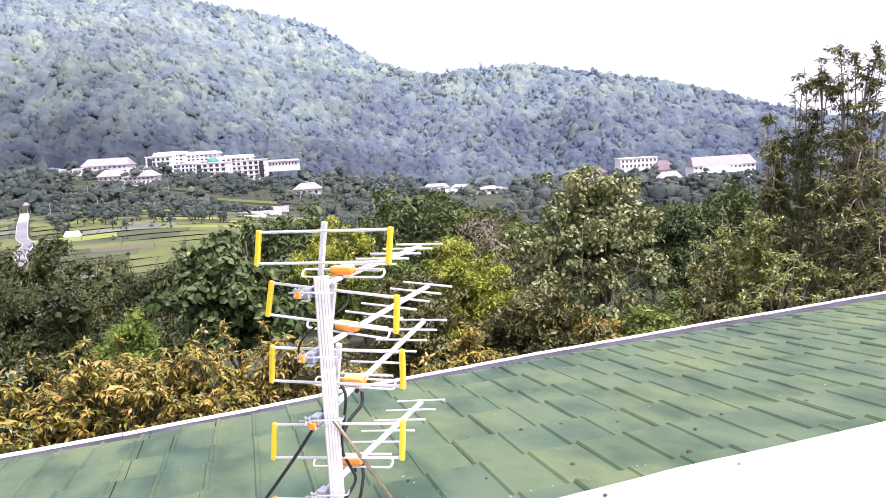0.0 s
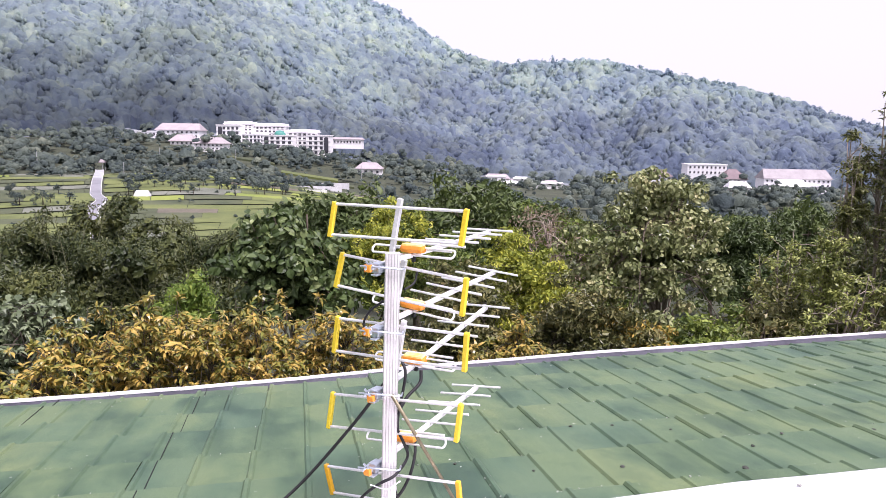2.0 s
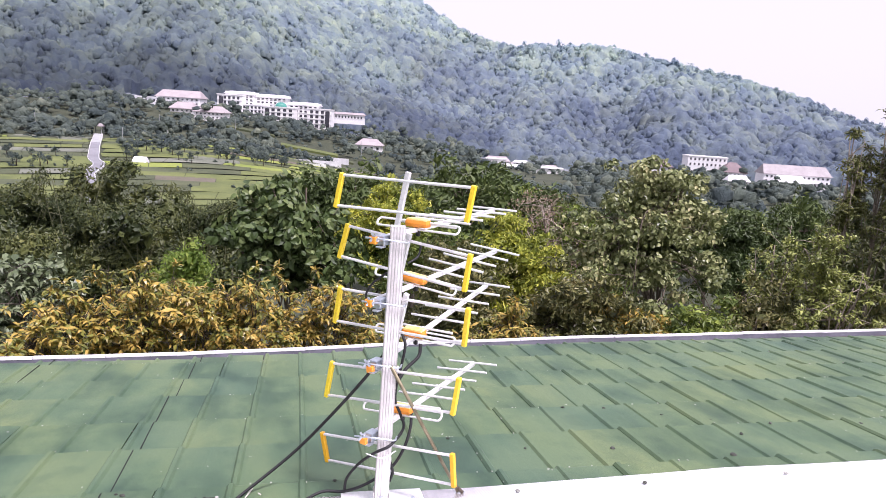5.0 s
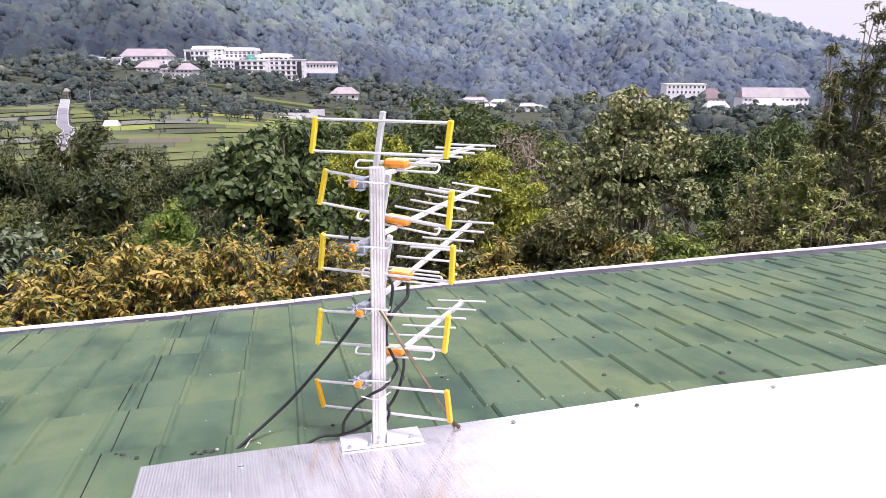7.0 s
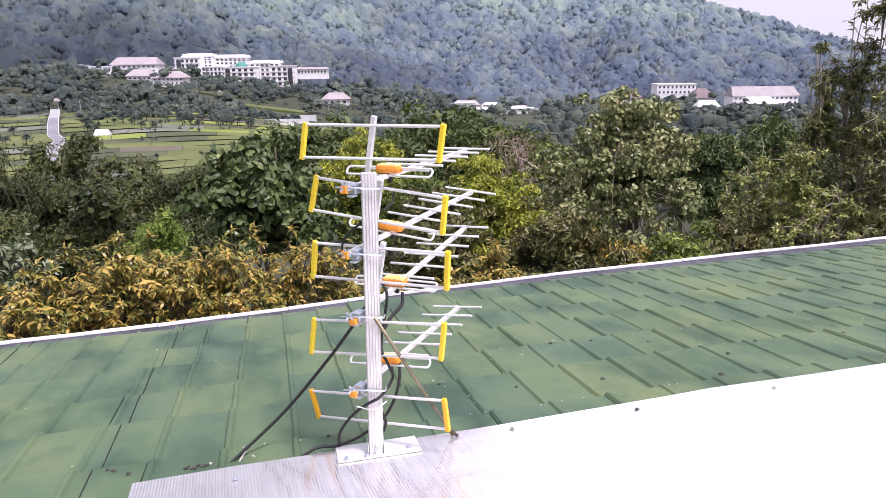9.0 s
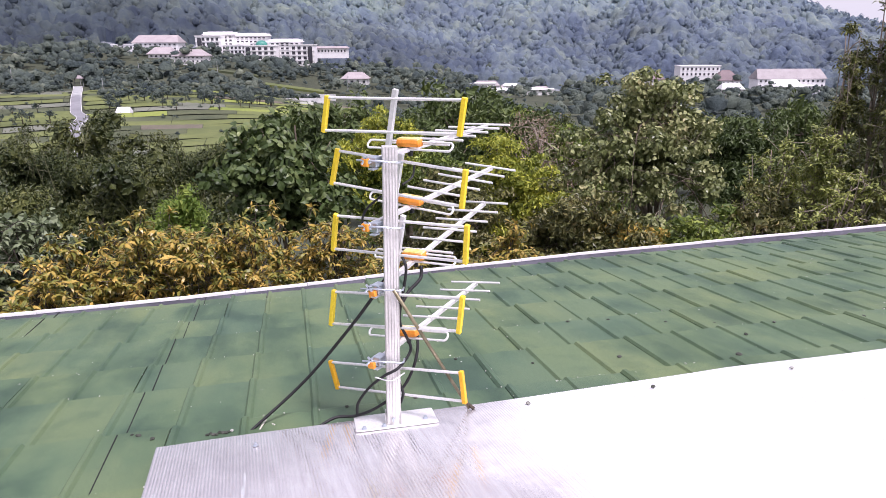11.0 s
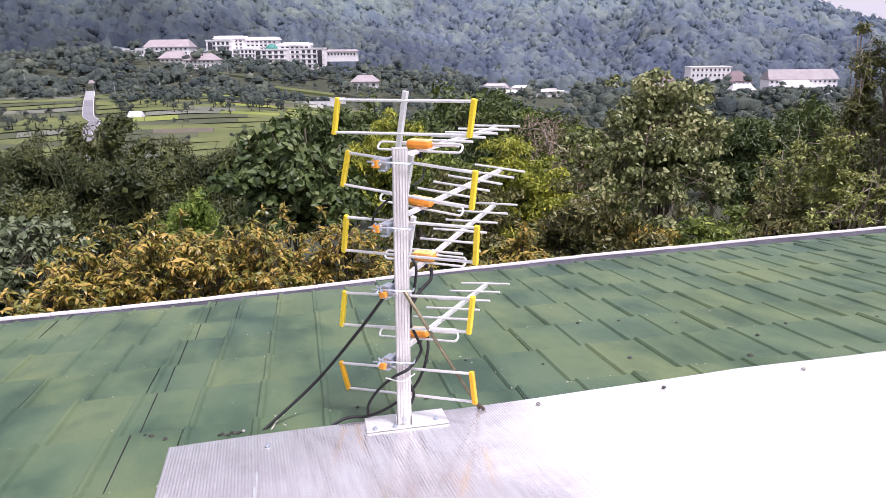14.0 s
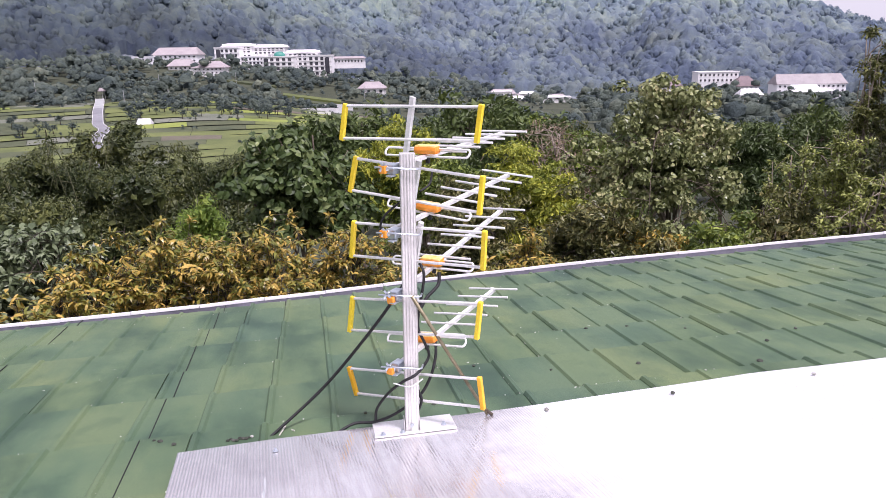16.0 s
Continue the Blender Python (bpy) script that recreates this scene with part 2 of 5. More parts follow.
M["dry_leaf"] = leaf_material("pinkish_brown_dry_leaf", ((0.05, (0.10, 0.075, 0.05)), (0.5, (0.24, 0.18, 0.12)), (0.95, (0.40, 0.32, 0.23))), 0.8, 0.1, 0.6)
M["feather_leaf"] = leaf_material("feathery_green_leaf", ((0.05, (0.046, 0.066, 0.014)), (0.5, (0.185, 0.218, 0.051)), (0.95, (0.488, 0.524, 0.151))), 0.8, 0.2, 0.42)
M["bright_leaf"] = leaf_material("bright_green_leaf", ((0.05, (0.030, 0.058, 0.010)), (0.5, (0.104, 0.150, 0.026)), (0.95, (0.314, 0.380, 0.072))), 0.9, 0.22)
M["wood_leaf"] = leaf_material("dark_woodland_leaf", ((0.05, (0.025, 0.046, 0.013)), (0.5, (0.076, 0.110, 0.029)), (0.9, (0.216, 0.256, 0.069))), 0.2, 0.12, 0.5, 0.25)
# blue-grey haze is mixed into the valley leaf colours
M["valley_leaf"] = leaf_material("hazed_valley_leaf", ((0.05, (0.023, 0.035, 0.045)), (0.35, (0.062, 0.088, 0.084)), (0.6, (0.130, 0.163, 0.128)), (0.95, (0.299, 0.325, 0.225))), 0.075, 0.2, 0.8, 0.15)
for key_, scale_, dist_ in (("valley_leaf", 1.1, 1.2),):          # leafy relief on the far crowns
    n, l = M[key_].node_tree.nodes, M[key_].node_tree.links
    bumped(n, l, n["Principled BSDF"], noise_node(n, l, scale_, 4.0, 0.75), 1.0, dist_)


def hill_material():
    m, n, l, p, out = material("hazed_hill_leaf")
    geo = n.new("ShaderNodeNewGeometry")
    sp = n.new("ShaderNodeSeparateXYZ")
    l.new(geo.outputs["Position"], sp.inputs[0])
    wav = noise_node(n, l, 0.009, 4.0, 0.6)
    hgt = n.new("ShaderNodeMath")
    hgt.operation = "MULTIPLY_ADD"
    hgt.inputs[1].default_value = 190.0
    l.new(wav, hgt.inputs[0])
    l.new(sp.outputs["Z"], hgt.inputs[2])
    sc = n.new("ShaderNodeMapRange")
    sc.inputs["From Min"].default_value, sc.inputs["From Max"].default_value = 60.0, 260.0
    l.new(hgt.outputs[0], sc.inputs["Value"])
    # distance haze is put into the leaf colour: paler with height
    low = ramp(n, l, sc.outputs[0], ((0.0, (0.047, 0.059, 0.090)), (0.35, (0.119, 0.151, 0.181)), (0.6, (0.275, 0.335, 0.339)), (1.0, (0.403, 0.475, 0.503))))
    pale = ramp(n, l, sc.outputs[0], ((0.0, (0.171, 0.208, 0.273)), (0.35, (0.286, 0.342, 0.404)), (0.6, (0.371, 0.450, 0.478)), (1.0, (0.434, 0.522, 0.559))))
    # haze again, as colour: darker over the big hill, paler round the spur
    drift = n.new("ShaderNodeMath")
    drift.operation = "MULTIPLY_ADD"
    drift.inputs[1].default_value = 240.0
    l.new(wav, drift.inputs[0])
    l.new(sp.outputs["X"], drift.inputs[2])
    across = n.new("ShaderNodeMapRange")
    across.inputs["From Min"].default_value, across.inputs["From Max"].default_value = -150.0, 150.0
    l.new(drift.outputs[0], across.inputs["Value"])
    hazed = mixed(n, l, low, pale, across.outputs[0])
    cell = n.new("ShaderNodeTexVoronoi")
    cell.voronoi_dimensions = "2D"
    cell.inputs["Scale"].default_value = 0.125
    l.new(geo.outputs["Position"], cell.inputs["Vector"])
    pickc = n.new("ShaderNodeSeparateColor")
    l.new(cell.outputs["Color"], pickc.inputs[0])
    crown_tone = ramp(n, l, pickc.outputs[0], ((0.0, (0.80, 0.83, 0.90)), (0.5, (0.97, 0.99, 1.0)), (0.85, (1.1, 1.1, 1.03)), (1.0, (1.25, 1.22, 1.1))))
    hazed = mixed(n, l, hazed, crown_tone, 1.0, "MULTIPLY")
    kinds_ = noise_node(n, l, 0.13, 3.0, 0.75)
    kindc = ramp(n, l, kinds_, ((0.28, (0.80, 0.82, 0.86)), (0.5, (0.98, 1.0, 1.0)), (0.62, (1.09, 1.09, 1.02)), (0.75, (1.22, 1.2, 1.1))))
    wide = noise_node(n, l, 0.028, 4.0, 0.65)
    groups_ = ramp(n, l, wide, ((0.34, (0.84, 0.88, 0.97)), (0.48, (0.95, 0.98, 0.99)), (0.56, (1.07, 1.08, 0.97)), (0.68, (1.17, 1.15, 0.97))))
    kindc = mixed(n, l, kindc, groups_, 1.0, "MULTIPLY")
    col = mixed(n, l, hazed, kindc, 1.0, "MULTIPLY")
    one = ramp(n, l, geo.outputs["Random Per Island"], ((0.0, (0.85, 0.85, 0.85)), (1.0, (1.12, 1.12, 1.1))))
    col = mixed(n, l, col, one, 1.0, "MULTIPLY")
    l.new(col, p.inputs["Base Color"])
    bumped(n, l, p, noise_node(n, l, 0.7, 4.0, 0.7), 0.8, 1.6)
    p.inputs["Roughness"].default_value = 0.85
    tr = n.new("ShaderNodeBsdfTranslucent")
    l.new(col, tr.inputs["Color"])
    mx = n.new("ShaderNodeMixShader")
    mx.inputs[0].default_value = 0.52
    l.new(p.outputs[0], mx.inputs[1])
    l.new(tr.outputs[0], mx.inputs[2])
    l.new(mx.outputs[0], out.inputs[0])
    return m


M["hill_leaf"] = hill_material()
M["ground"] = surface("earth_and_grass", (0.028, 0.038, 0.018), (0.06, 0.068, 0.035), 0.12, 0.95, fine=2.0, bump=0.5, bump_dist=0.2)
# blue-grey carries the distance haze, to match the leaf colour above it
M["hill_soil"] = surface("hazed_hill_undergrowth", (0.15, 0.17, 0.20), (0.2, 0.22, 0.24), 0.02, 0.95, fine=0.3, bump=0.6, bump_dist=1.0)
M["crop_a"] = surface("young_rice", (0.085, 0.108, 0.028), (0.145, 0.170, 0.045), 0.08, 0.9, fine=1.0, bump=0.3, bump_dist=0.2)
M["crop_b"] = surface("ripe_vegetable_rows", (0.045, 0.060, 0.025), (0.085, 0.098, 0.042), 0.1, 0.9, fine=1.4, bump=0.3, bump_dist=0.2)
M["crop_c"] = surface("bright_rice", (0.15, 0.20, 0.03), (0.23, 0.27, 0.05), 0.06, 0.9, fine=1.0, bump=0.3, bump_dist=0.2)
M["reeds"] = surface("grey_green_reeds", (0.11, 0.125, 0.09), (0.18, 0.19, 0.145), 0.08, 0.95, fine=1.2, bump=0.5, bump_dist=0.3)
M["concrete"] = surface("pale_concrete_deck", (0.30, 0.31, 0.31), (0.40, 0.41, 0.40), 0.3, 0.85, fine=2.0)
M["soil"] = surface("ploughed_soil", (0.105, 0.092, 0.066), (0.16, 0.14, 0.10), 0.1, 0.95, fine=1.5, bump=0.4, bump_dist=0.2)
M["asphalt"] = surface("worn_grey_road", (0.17, 0.17, 0.185), (0.25, 0.25, 0.265), 0.15, 0.85, fine=2.0, bump=0.1)
M["kerb"] = surface("white_kerb", (0.6, 0.6, 0.6), (0.75, 0.75, 0.75), 0.4, 0.8)
M["render_white"] = surface("white_render", (0.83, 0.82, 0.81), (0.88, 0.87, 0.86), 0.12, 0.8, fine=1.5, bump=0.05)
M["roof_white"] = surface("pale_lilac_roof_tile", (0.60, 0.57, 0.60), (0.70, 0.67, 0.70), 0.2, 0.8, fine=1.5)
M["roof_grey"] = surface("pale_grey_roof_tile", (0.31, 0.275, 0.28), (0.39, 0.35, 0.35), 0.2, 0.8, fine=1.5)
M["roof_pale"] = surface("faded_pink_sheet_roof", (0.285, 0.26, 0.262), (0.35, 0.325, 0.325), 0.2, 0.7, fine=1.5)
M["roof_red"] = surface("dull_red_roof_tile", (0.17, 0.13, 0.135), (0.23, 0.175, 0.18), 0.2, 0.8, fine=1.5)
M["dome"] = surface("green_copper_dome", (0.04, 0.22, 0.17), (0.07, 0.3, 0.24), 0.4, 0.4)
m_, n, l, p, out = material("dark_window_glass")
p.inputs["Base Color"].default_value = (0.055, 0.055, 0.065, 1)
p.inputs["Roughness"].default_value = 0.08
M["glass"] = m_


# ---- mesh helpers ----
def link_mesh(name, verts, faces, mat, parent=None, label="", smooth=False):
    me = bpy.data.meshes.new(name)
    me.from_pydata(verts if isinstance(verts, list) else np.asarray(verts).tolist(), [], faces if isinstance(faces, list) else np.asarray(faces).tolist())
    me.materials.append(mat)
    if smooth:
        me.polygons.foreach_set("use_smooth", [True] * len(me.polygons))
    me.update()
    ob = new(name, me)
    if parent:
        ob.parent = parent
    if label:
        tagged(ob, label)
    return ob


def part(name, bm, mat, parent=None, label="", smooth=False):
    me = bpy.data.meshes.new(name)
    bmesh.ops.recalc_face_normals(bm, faces=bm.faces[:])
    bm.to_mesh(me)
    bm.free()
    me.materials.append(mat)
    if smooth:
        me.polygons.foreach_set("use_smooth", [True] * len(me.polygons))
    ob = new(name, me)
    if parent:
        ob.parent = parent
    if label:
        tagged(ob, label)
    return ob


def empty(name, m=None):
    ob = new(name)
    ob.empty_display_size = 0.1
    if m is not None:
        ob.matrix_world = m
    return ob


def add_box(bm, size, m, bevel=0.0):
    got = bmesh.ops.create_cube(bm, size=1.0)
    vs = got["verts"]
    bmesh.ops.transform(bm, matrix=m @ Matrix.Diagonal((*size, 1)), verts=vs)
    if bevel:
        es = list({e for v in vs for e in v.link_edges})
        bmesh.ops.bevel(bm, geom=es, offset=bevel, segments=2, affect="EDGES", profile=0.6)
    return bm


def box_bm(size, m, bevel=0.0):
    return add_box(bmesh.new(), size, m, bevel)


def frame_along(d, up=Vector((0, 0, 1))):
    """A turn whose x axis runs along d, with z as near to up as can be."""
    x = Vector(d).normalized()
    y = up.cross(x)
    if y.length < 1e-4:
        y = Vector((0, 1, 0))
    y.normalize()
    z = x.cross(y)
    return Matrix((x, y, z)).transposed().to_4x4()


def bar_bm(a, b, w, h, bevel=0.001, up=Vector((0, 0, 1))):
    a, b = Vector(a), Vector(b)
    return box_bm(((b - a).length, w, h), Matrix.Translation((a + b) / 2) @ frame_along(b - a, up), bevel)


def tube(points, radii, sides=8, closed=False):
    """Vertices and faces of a tube along points, numbers only."""
    P = np.asarray(points, float)
    n_ = len(P)
    if np.isscalar(radii):
        radii = [radii] * n_
    T = np.gradient(P, axis=0) if not closed else np.roll(P, -1, 0) - np.roll(P, 1, 0)
    T /= np.linalg.norm(T, axis=1)[:, None] + 1e-9
    ref = np.array([0.0, 0.0, 1.0]) if abs(T[0, 2]) < 0.9 else np.array([1.0, 0.0, 0.0])
    ang = np.arange(sides) * 2 * np.pi / sides
    V = []
    u = np.cross(ref, T[0])
    for k in range(n_):
        u = u - T[k] * (u @ T[k])
        u /= np.linalg.norm(u) + 1e-9
        w = np.cross(T[k], u)
        V.append(P[k] + radii[k] * (np.cos(ang)[:, None] * u + np.sin(ang)[:, None] * w))
    V = np.concatenate(V)
    Fs = []
    for k in range(n_ if closed else n_ - 1):
        j = (k + 1) % n_
        for s in range(sides):
            s2 = (s + 1) % sides
            Fs.append([k * sides + s, k * sides + s2, j * sides + s2, j * sides + s])
    if not closed:
        Fs.append(list(range(sides))[::-1])
        Fs.append([(n_ - 1) * sides + s for s in range(sides)])
    return V, Fs


def curve_points(ctrl, per=8):
    """Catmull-Rom through the control points."""
    C = [np.array(c, float) for c in ctrl]
    C = [2 * C[0] - C[1]] + C + [2 * C[-1] - C[-2]]
    out_ = []
    for k in range(1, len(C) - 2):
        for s in range(per):
            t = s / per
            a, b, c, d = C[k - 1:k + 3]
            out_.append(0.5 * (2 * b + (c - a) * t + (2 * a - 5 * b + 4 * c - d) * t * t + (3 * b - a - 3 * c + d) * t ** 3))
    out_.append(C[-2])
    return np.array(out_)


def sight(az, el, r):
    """A place by bearing, height angle and level distance from the standpoint."""
    a = radians(az)
    return Vector((r * math.sin(a), r * math.cos(a), EYE_Z + r * math.tan(radians(el))))


# ---- the lie of the land ----
def smooth01(x):
    x = np.clip(x, 0, 1)
    return x * x * (3 - 2 * x)


_GRID = np.random.default_rng(3).random((64, 64))
def lattice_noise(x, y):
    xi, yi = np.floor(x).astype(int), np.floor(y).astype(int)
    fx, fy = smooth01(x - xi), smooth01(y - yi)
    g = lambda a, b: _GRID[a % 64, b % 64]
    return (g(xi, yi) * (1 - fx) + g(xi + 1, yi) * fx) * (1 - fy) + (g(xi, yi + 1) * (1 - fx) + g(xi + 1, yi + 1) * fx) * fy - 0.5


SKY_AZ = [-180, -90, -60, -40, -26, -21, -16.5, -11.3, -8, -4.5, -1.2, 1.5, 4.2, 7.4, 11.5, 14.1, 18.5, 22.7, 26.8, 28.7, 34, 45, 90, 180]
SKY_EL = [0.2, 0.5, 9, 12, 12.4, 12.7, 11.9, 11.1, 10.4, 9.5, 7.3, 6.0, 5.4, 5.5, 5.7, 5.2, 4.3, 3.4, 2.3, 1.4, 0.0, -0.5, 0.2, 0.2]
FOOT_R = 585.0


def land(x, y):
    x, y = np.asarray(x, float), np.asarray(y, float)
    az = np.degrees(np.arctan2(x, y))
    r = np.hypot(x, y)
    k = smooth01((az + 22) / 20)                     # the valley deepens to the right
    z330 = -16.5 - 11.0 * k
    z520 = np.clip(-5.5 - 1.05 * (az + 18), -32.5, -3.0)
    near = np.interp(r, [0, 8, 20, 40, 90, 180], [-4.2, -4.6, -7.0, -12.0, -19.0, -22.5])
    z = np.where(r < 180, near, 0)
    z = np.where((r >= 180) & (r < 330), -22.5 + (z330 + 22.5) * smooth01((r - 200) / 130), z)
    z = np.where((r >= 330) & (r < 520), z330 + (z520 - z330) * smooth01((r - 345) / 165), z)
    el = np.interp(az, SKY_AZ, SKY_EL)
    r_top = np.interp(az, [-40, -5, 5, 40], [1050, 980, 860, 800])
    h_top = EYE_Z + r_top * np.tan(np.radians(el))
    s = np.clip((r - FOOT_R) / (r_top - FOOT_R), 0, 1)
    rise = z520 + (h_top - z520) * (0.75 * s + 0.25 * s * s)
    spur = lattice_noise(az * 0.16 + 20, r * 0.004) * 44 + lattice_noise(az * 0.45, r * 0.011 + 9) * 18
    rise = rise + spur * np.sin(np.pi * np.clip(s, 0, 1)) ** 0.8
    back = np.clip((r - r_top) / 900, 0, 1)
    rise = rise * (1 - smooth01(back)) + -30 * smooth01(back)
    return np.where(r >= 520, np.where(r < FOOT_R, z520, rise), z)


def land_z(x, y):
    return float(land(np.array([x]), np.array([y]))[0])


# ---- ground ----
az_list = np.concatenate([np.arange(-180, -48, 6.0), np.arange(-48, 48, 0.75), np.arange(48, 180, 6.0)])
r_list = np.concatenate([[2, 5, 8, 12, 16, 20, 26, 32, 40, 52, 66, 90], np.arange(110, 520, 18), np.arange(520, 1080, 14), [1120, 1200, 1350, 1600, 2000, 2700, 3800]])
AZ, RR = np.meshgrid(np.radians(az_list), r_list, indexing="ij")
gx, gy = RR * np.sin(AZ), RR * np.cos(AZ)
gz = land(gx, gy)
na, nr = gx.shape
verts = np.stack([gx, gy, gz], -1).reshape(-1, 3).tolist() + [[0.0, 0.0, -4.2]]
faces = []
for a in range(na):
    b = (a + 1) % na
    faces.append([na * nr, a * nr, b * nr])
    for k in range(nr - 1):
        faces.append([a * nr + k, a * nr + k + 1, b * nr + k + 1, b * nr + k])
ground = link_mesh("ground", verts, faces, M["ground"], smooth=True)
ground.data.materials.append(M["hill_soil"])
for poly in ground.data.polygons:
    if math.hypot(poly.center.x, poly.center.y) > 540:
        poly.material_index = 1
tagged(ground, "green valley floor rising into a wooded hillside", "ground", kind="structure")

# ---- the roof ----
ROOF_AZ, SLOPE = radians(16), radians(9.5)
UE = Vector((math.cos(ROOF_AZ), math.sin(ROOF_AZ), 0))
VD = Vector((-math.sin(ROOF_AZ) * math.cos(SLOPE), math.cos(ROOF_AZ) * math.cos(SLOPE), -math.sin(SLOPE)))
NR = UE.cross(VD)
FOOT = Vector((-0.15, 2.30, 0.01))
RM = Matrix((UE, VD, NR)).transposed().to_4x4()
RM.translation = FOOT                     # roof axes: u along the eave, v down the slope, w off the surface


def roof_pt(u, v, w=0.0):
    return FOOT + UE * u + VD * v + NR * w


COURSES = [-0.73, -0.215, 0.30, 0.812, 1.273, 1.818, 2.29, 2.85, 3.36, 3.88, 4.40]
TILE_W, BUTT, DECK_W = 0.27, 0.040, -0.062


LIP_U = (-5.0, -2.4, -2.0, -1.6, -1.2, -0.9, -0.45, 0.13, 0.63, 1.2, 2.5, 4.4, 6.3, 11.5)
LIP_V = (3.36, 3.335, 3.305, 3.285, 3.275, 3.295, 3.35, 3.38, 3.45, 3.52, 3.58, 3.58, 3.54, 3.45)


def lip_v(u_):
    """The gutter's outer lip, not quite straight along the eave."""
    return float(np.interp(u_, LIP_U, LIP_V))


def tile_end_v(u_):
    return lip_v(u_) - float(np.interp(u_, (-3, 0.5, 3.0, 6.0), (0.06, 0.09, 0.17, 0.22)))


GRID = pose(0, 0, 0, 0, 0, -4)           # the shingles were laid a little askew to the eave
roof = empty("roof", RM)
tagged(roof, "low-pitched roof of weathered moss-green metal shingles", "roof", kind="structure")
part("roof_deck", box_bm((17.0, 7.3, 0.12), pose(3.0, 0.05, DECK_W - 0.075)), M["deck"], roof)


def tile_mesh(name, length, jut, BUTT=BUTT):
    """One shingle: tucked in upslope, raised at its lower edge, a fold along one side."""
    w, t_ = TILE_W, 0.006
    prof = [(0.0, 0.0), (0.010, 0.012), (0.026, 0.012), (0.036, 0.001), (w * 0.55, 0.004), (w + 0.006, 0.0)]
    vs, fs = [], []
    for v0, w0 in ((-0.03, 0.002), (length, BUTT), (length + jut, BUTT - 0.006), (length + jut, min(BUTT - 0.034, -0.012))):
        for u0, h0 in prof:
            k = h0 if w0 > 0.01 or v0 < 0 else 0.0
            vs.append((u0, v0, w0 + k))
    n_ = len(prof)
    for r_ in range(3):
        for c in range(n_ - 1):
            fs.append([r_ * n_ + c, r_ * n_ + c + 1, (r_ + 1) * n_ + c + 1, (r_ + 1) * n_ + c])
    for c in (0, n_ - 1):
        fs.append([c, n_ + c, 2 * n_ + c, 3 * n_ + c])
    me = bpy.data.meshes.new(name)
    me.from_pydata(vs, [], fs)
    me.materials.append(M["tile"])
    return me


tile_data = {}
tile_rng = random.Random(5)
TILES = []
for ci, (v0, v1) in enumerate(zip(COURSES, COURSES[1:])):
    for k in range(-19, 26):
        u0 = 1.62 + k * TILE_W + tile_rng.uniform(-0.006, 0.006) - 0.02
        rot, lift, jut = tile_rng.uniform(-0.4, 0.4), tile_rng.uniform(-0.003, 0.004), tile_rng.choice((0.008, 0.014, 0.020))
        at_ = GRID @ Vector((u0 + 0.135, v0, 0))
        room = tile_end_v(at_.x) - at_.y
        if room < 0.06:
            continue
        size = v1 - v0
        if room < size:
            size = round(room + tile_rng.uniform(-0.01, 0.02), 2)
        last = size < v1 - v0 - 0.001
        key = (size, jut, last)
        if key not in tile_data:
            tile_data[key] = tile_mesh("tile", size, jut, 0.014 if last else BUTT)
        TILES.append((ci, u0, v0, tile_data[key], rot, lift))

# the rest of the slope, behind and beside the standpoint
outer_rng = random.Random(8)
UPPER = [-3.30, -2.79, -2.275, -1.76, -1.245, -0.73]
for v0, v1 in list(zip(UPPER, UPPER[1:])) + list(zip(COURSES[:7], COURSES[1:8])):
    for k in range(-26, 26):
        if v0 >= COURSES[0] and k >= -19:
            continue
        u0 = 1.60 + k * TILE_W + outer_rng.uniform(-0.006, 0.006)
        key = (v1 - v0, 0.014, False)
        if key not in tile_data:
            tile_data[key] = tile_mesh("tile", v1 - v0, 0.014)
        at_ = GRID @ Vector((u0, v0, 0))
        if -5.4 < at_.x < 7.0:
            TILES.append((-1, u0, v0, tile_data[key], outer_rng.uniform(-0.4, 0.4), outer_rng.uniform(-0.003, 0.004)))

# joint lines where the pressed panels of four shingles meet, stepping a little at each course
jr = random.Random(23)
for uj in (-1.015, -2.05):
    for va, vb in zip(COURSES[1:], COURSES[2:]):
        if va > 2.9:
            continue
        vb = min(vb, 3.22)
        o_ = jr.uniform(-0.012, 0.012)
        a_ = GRID @ Vector((uj + o_, va + 0.005, DECK_W + 0.007))
        b_ = GRID @ Vector((uj + o_ - 0.012, vb - 0.01, DECK_W + BUTT * (vb - va) / 0.53 + 0.005))
        # gap and shadow under the overlap, laid on as a near-black bar
        part("open_joint", bar_bm(a_, b_, 0.0045, 0.004, 0.0005), M["gap"], roof, "near-black bar for the gap and shadow between pressed panels")

# gutter along the eave with a white outer lip
gutter = empty("gutter", RM)
tagged(gutter, "dark grey eaves gutter with a white lip", "gutter", kind="structure")
knots = [-5.0 + 0.5 * k for k in range(34)]
sect = [(-0.32, -0.085), (-0.20, -0.085), (-0.02, -0.085), (-0.008, -0.028), (0.004, -0.028), (0.004, -0.15), (-0.32, -0.16)]
vs = [(u_, lip_v(u_) + dv, w_) for u_ in knots for dv, w_ in sect]
ng = len(sect)
link_mesh("trough", vs, [[a * ng + k, a * ng + (k + 1) % ng, (a + 1) * ng + (k + 1) % ng, (a + 1) * ng + k] for a in range(len(knots) - 1) for k in range(ng)], M["gutter"], gutter)
for a in range(0, len(knots) - 3, 3):
    for s in range(3):
        u0, u1 = knots[a + s], knots[a + s + 1]
        wob_ = 0.002 * math.sin(u0 * 3.1)
        part("lip", bar_bm((u0 + 0.001, lip_v(u0), -0.020 + wob_), (u1 - 0.001, lip_v(u1), -0.020 + wob_), 0.026, 0.026, 0.004), M["white_rim"], gutter, "white painted gutter lip")
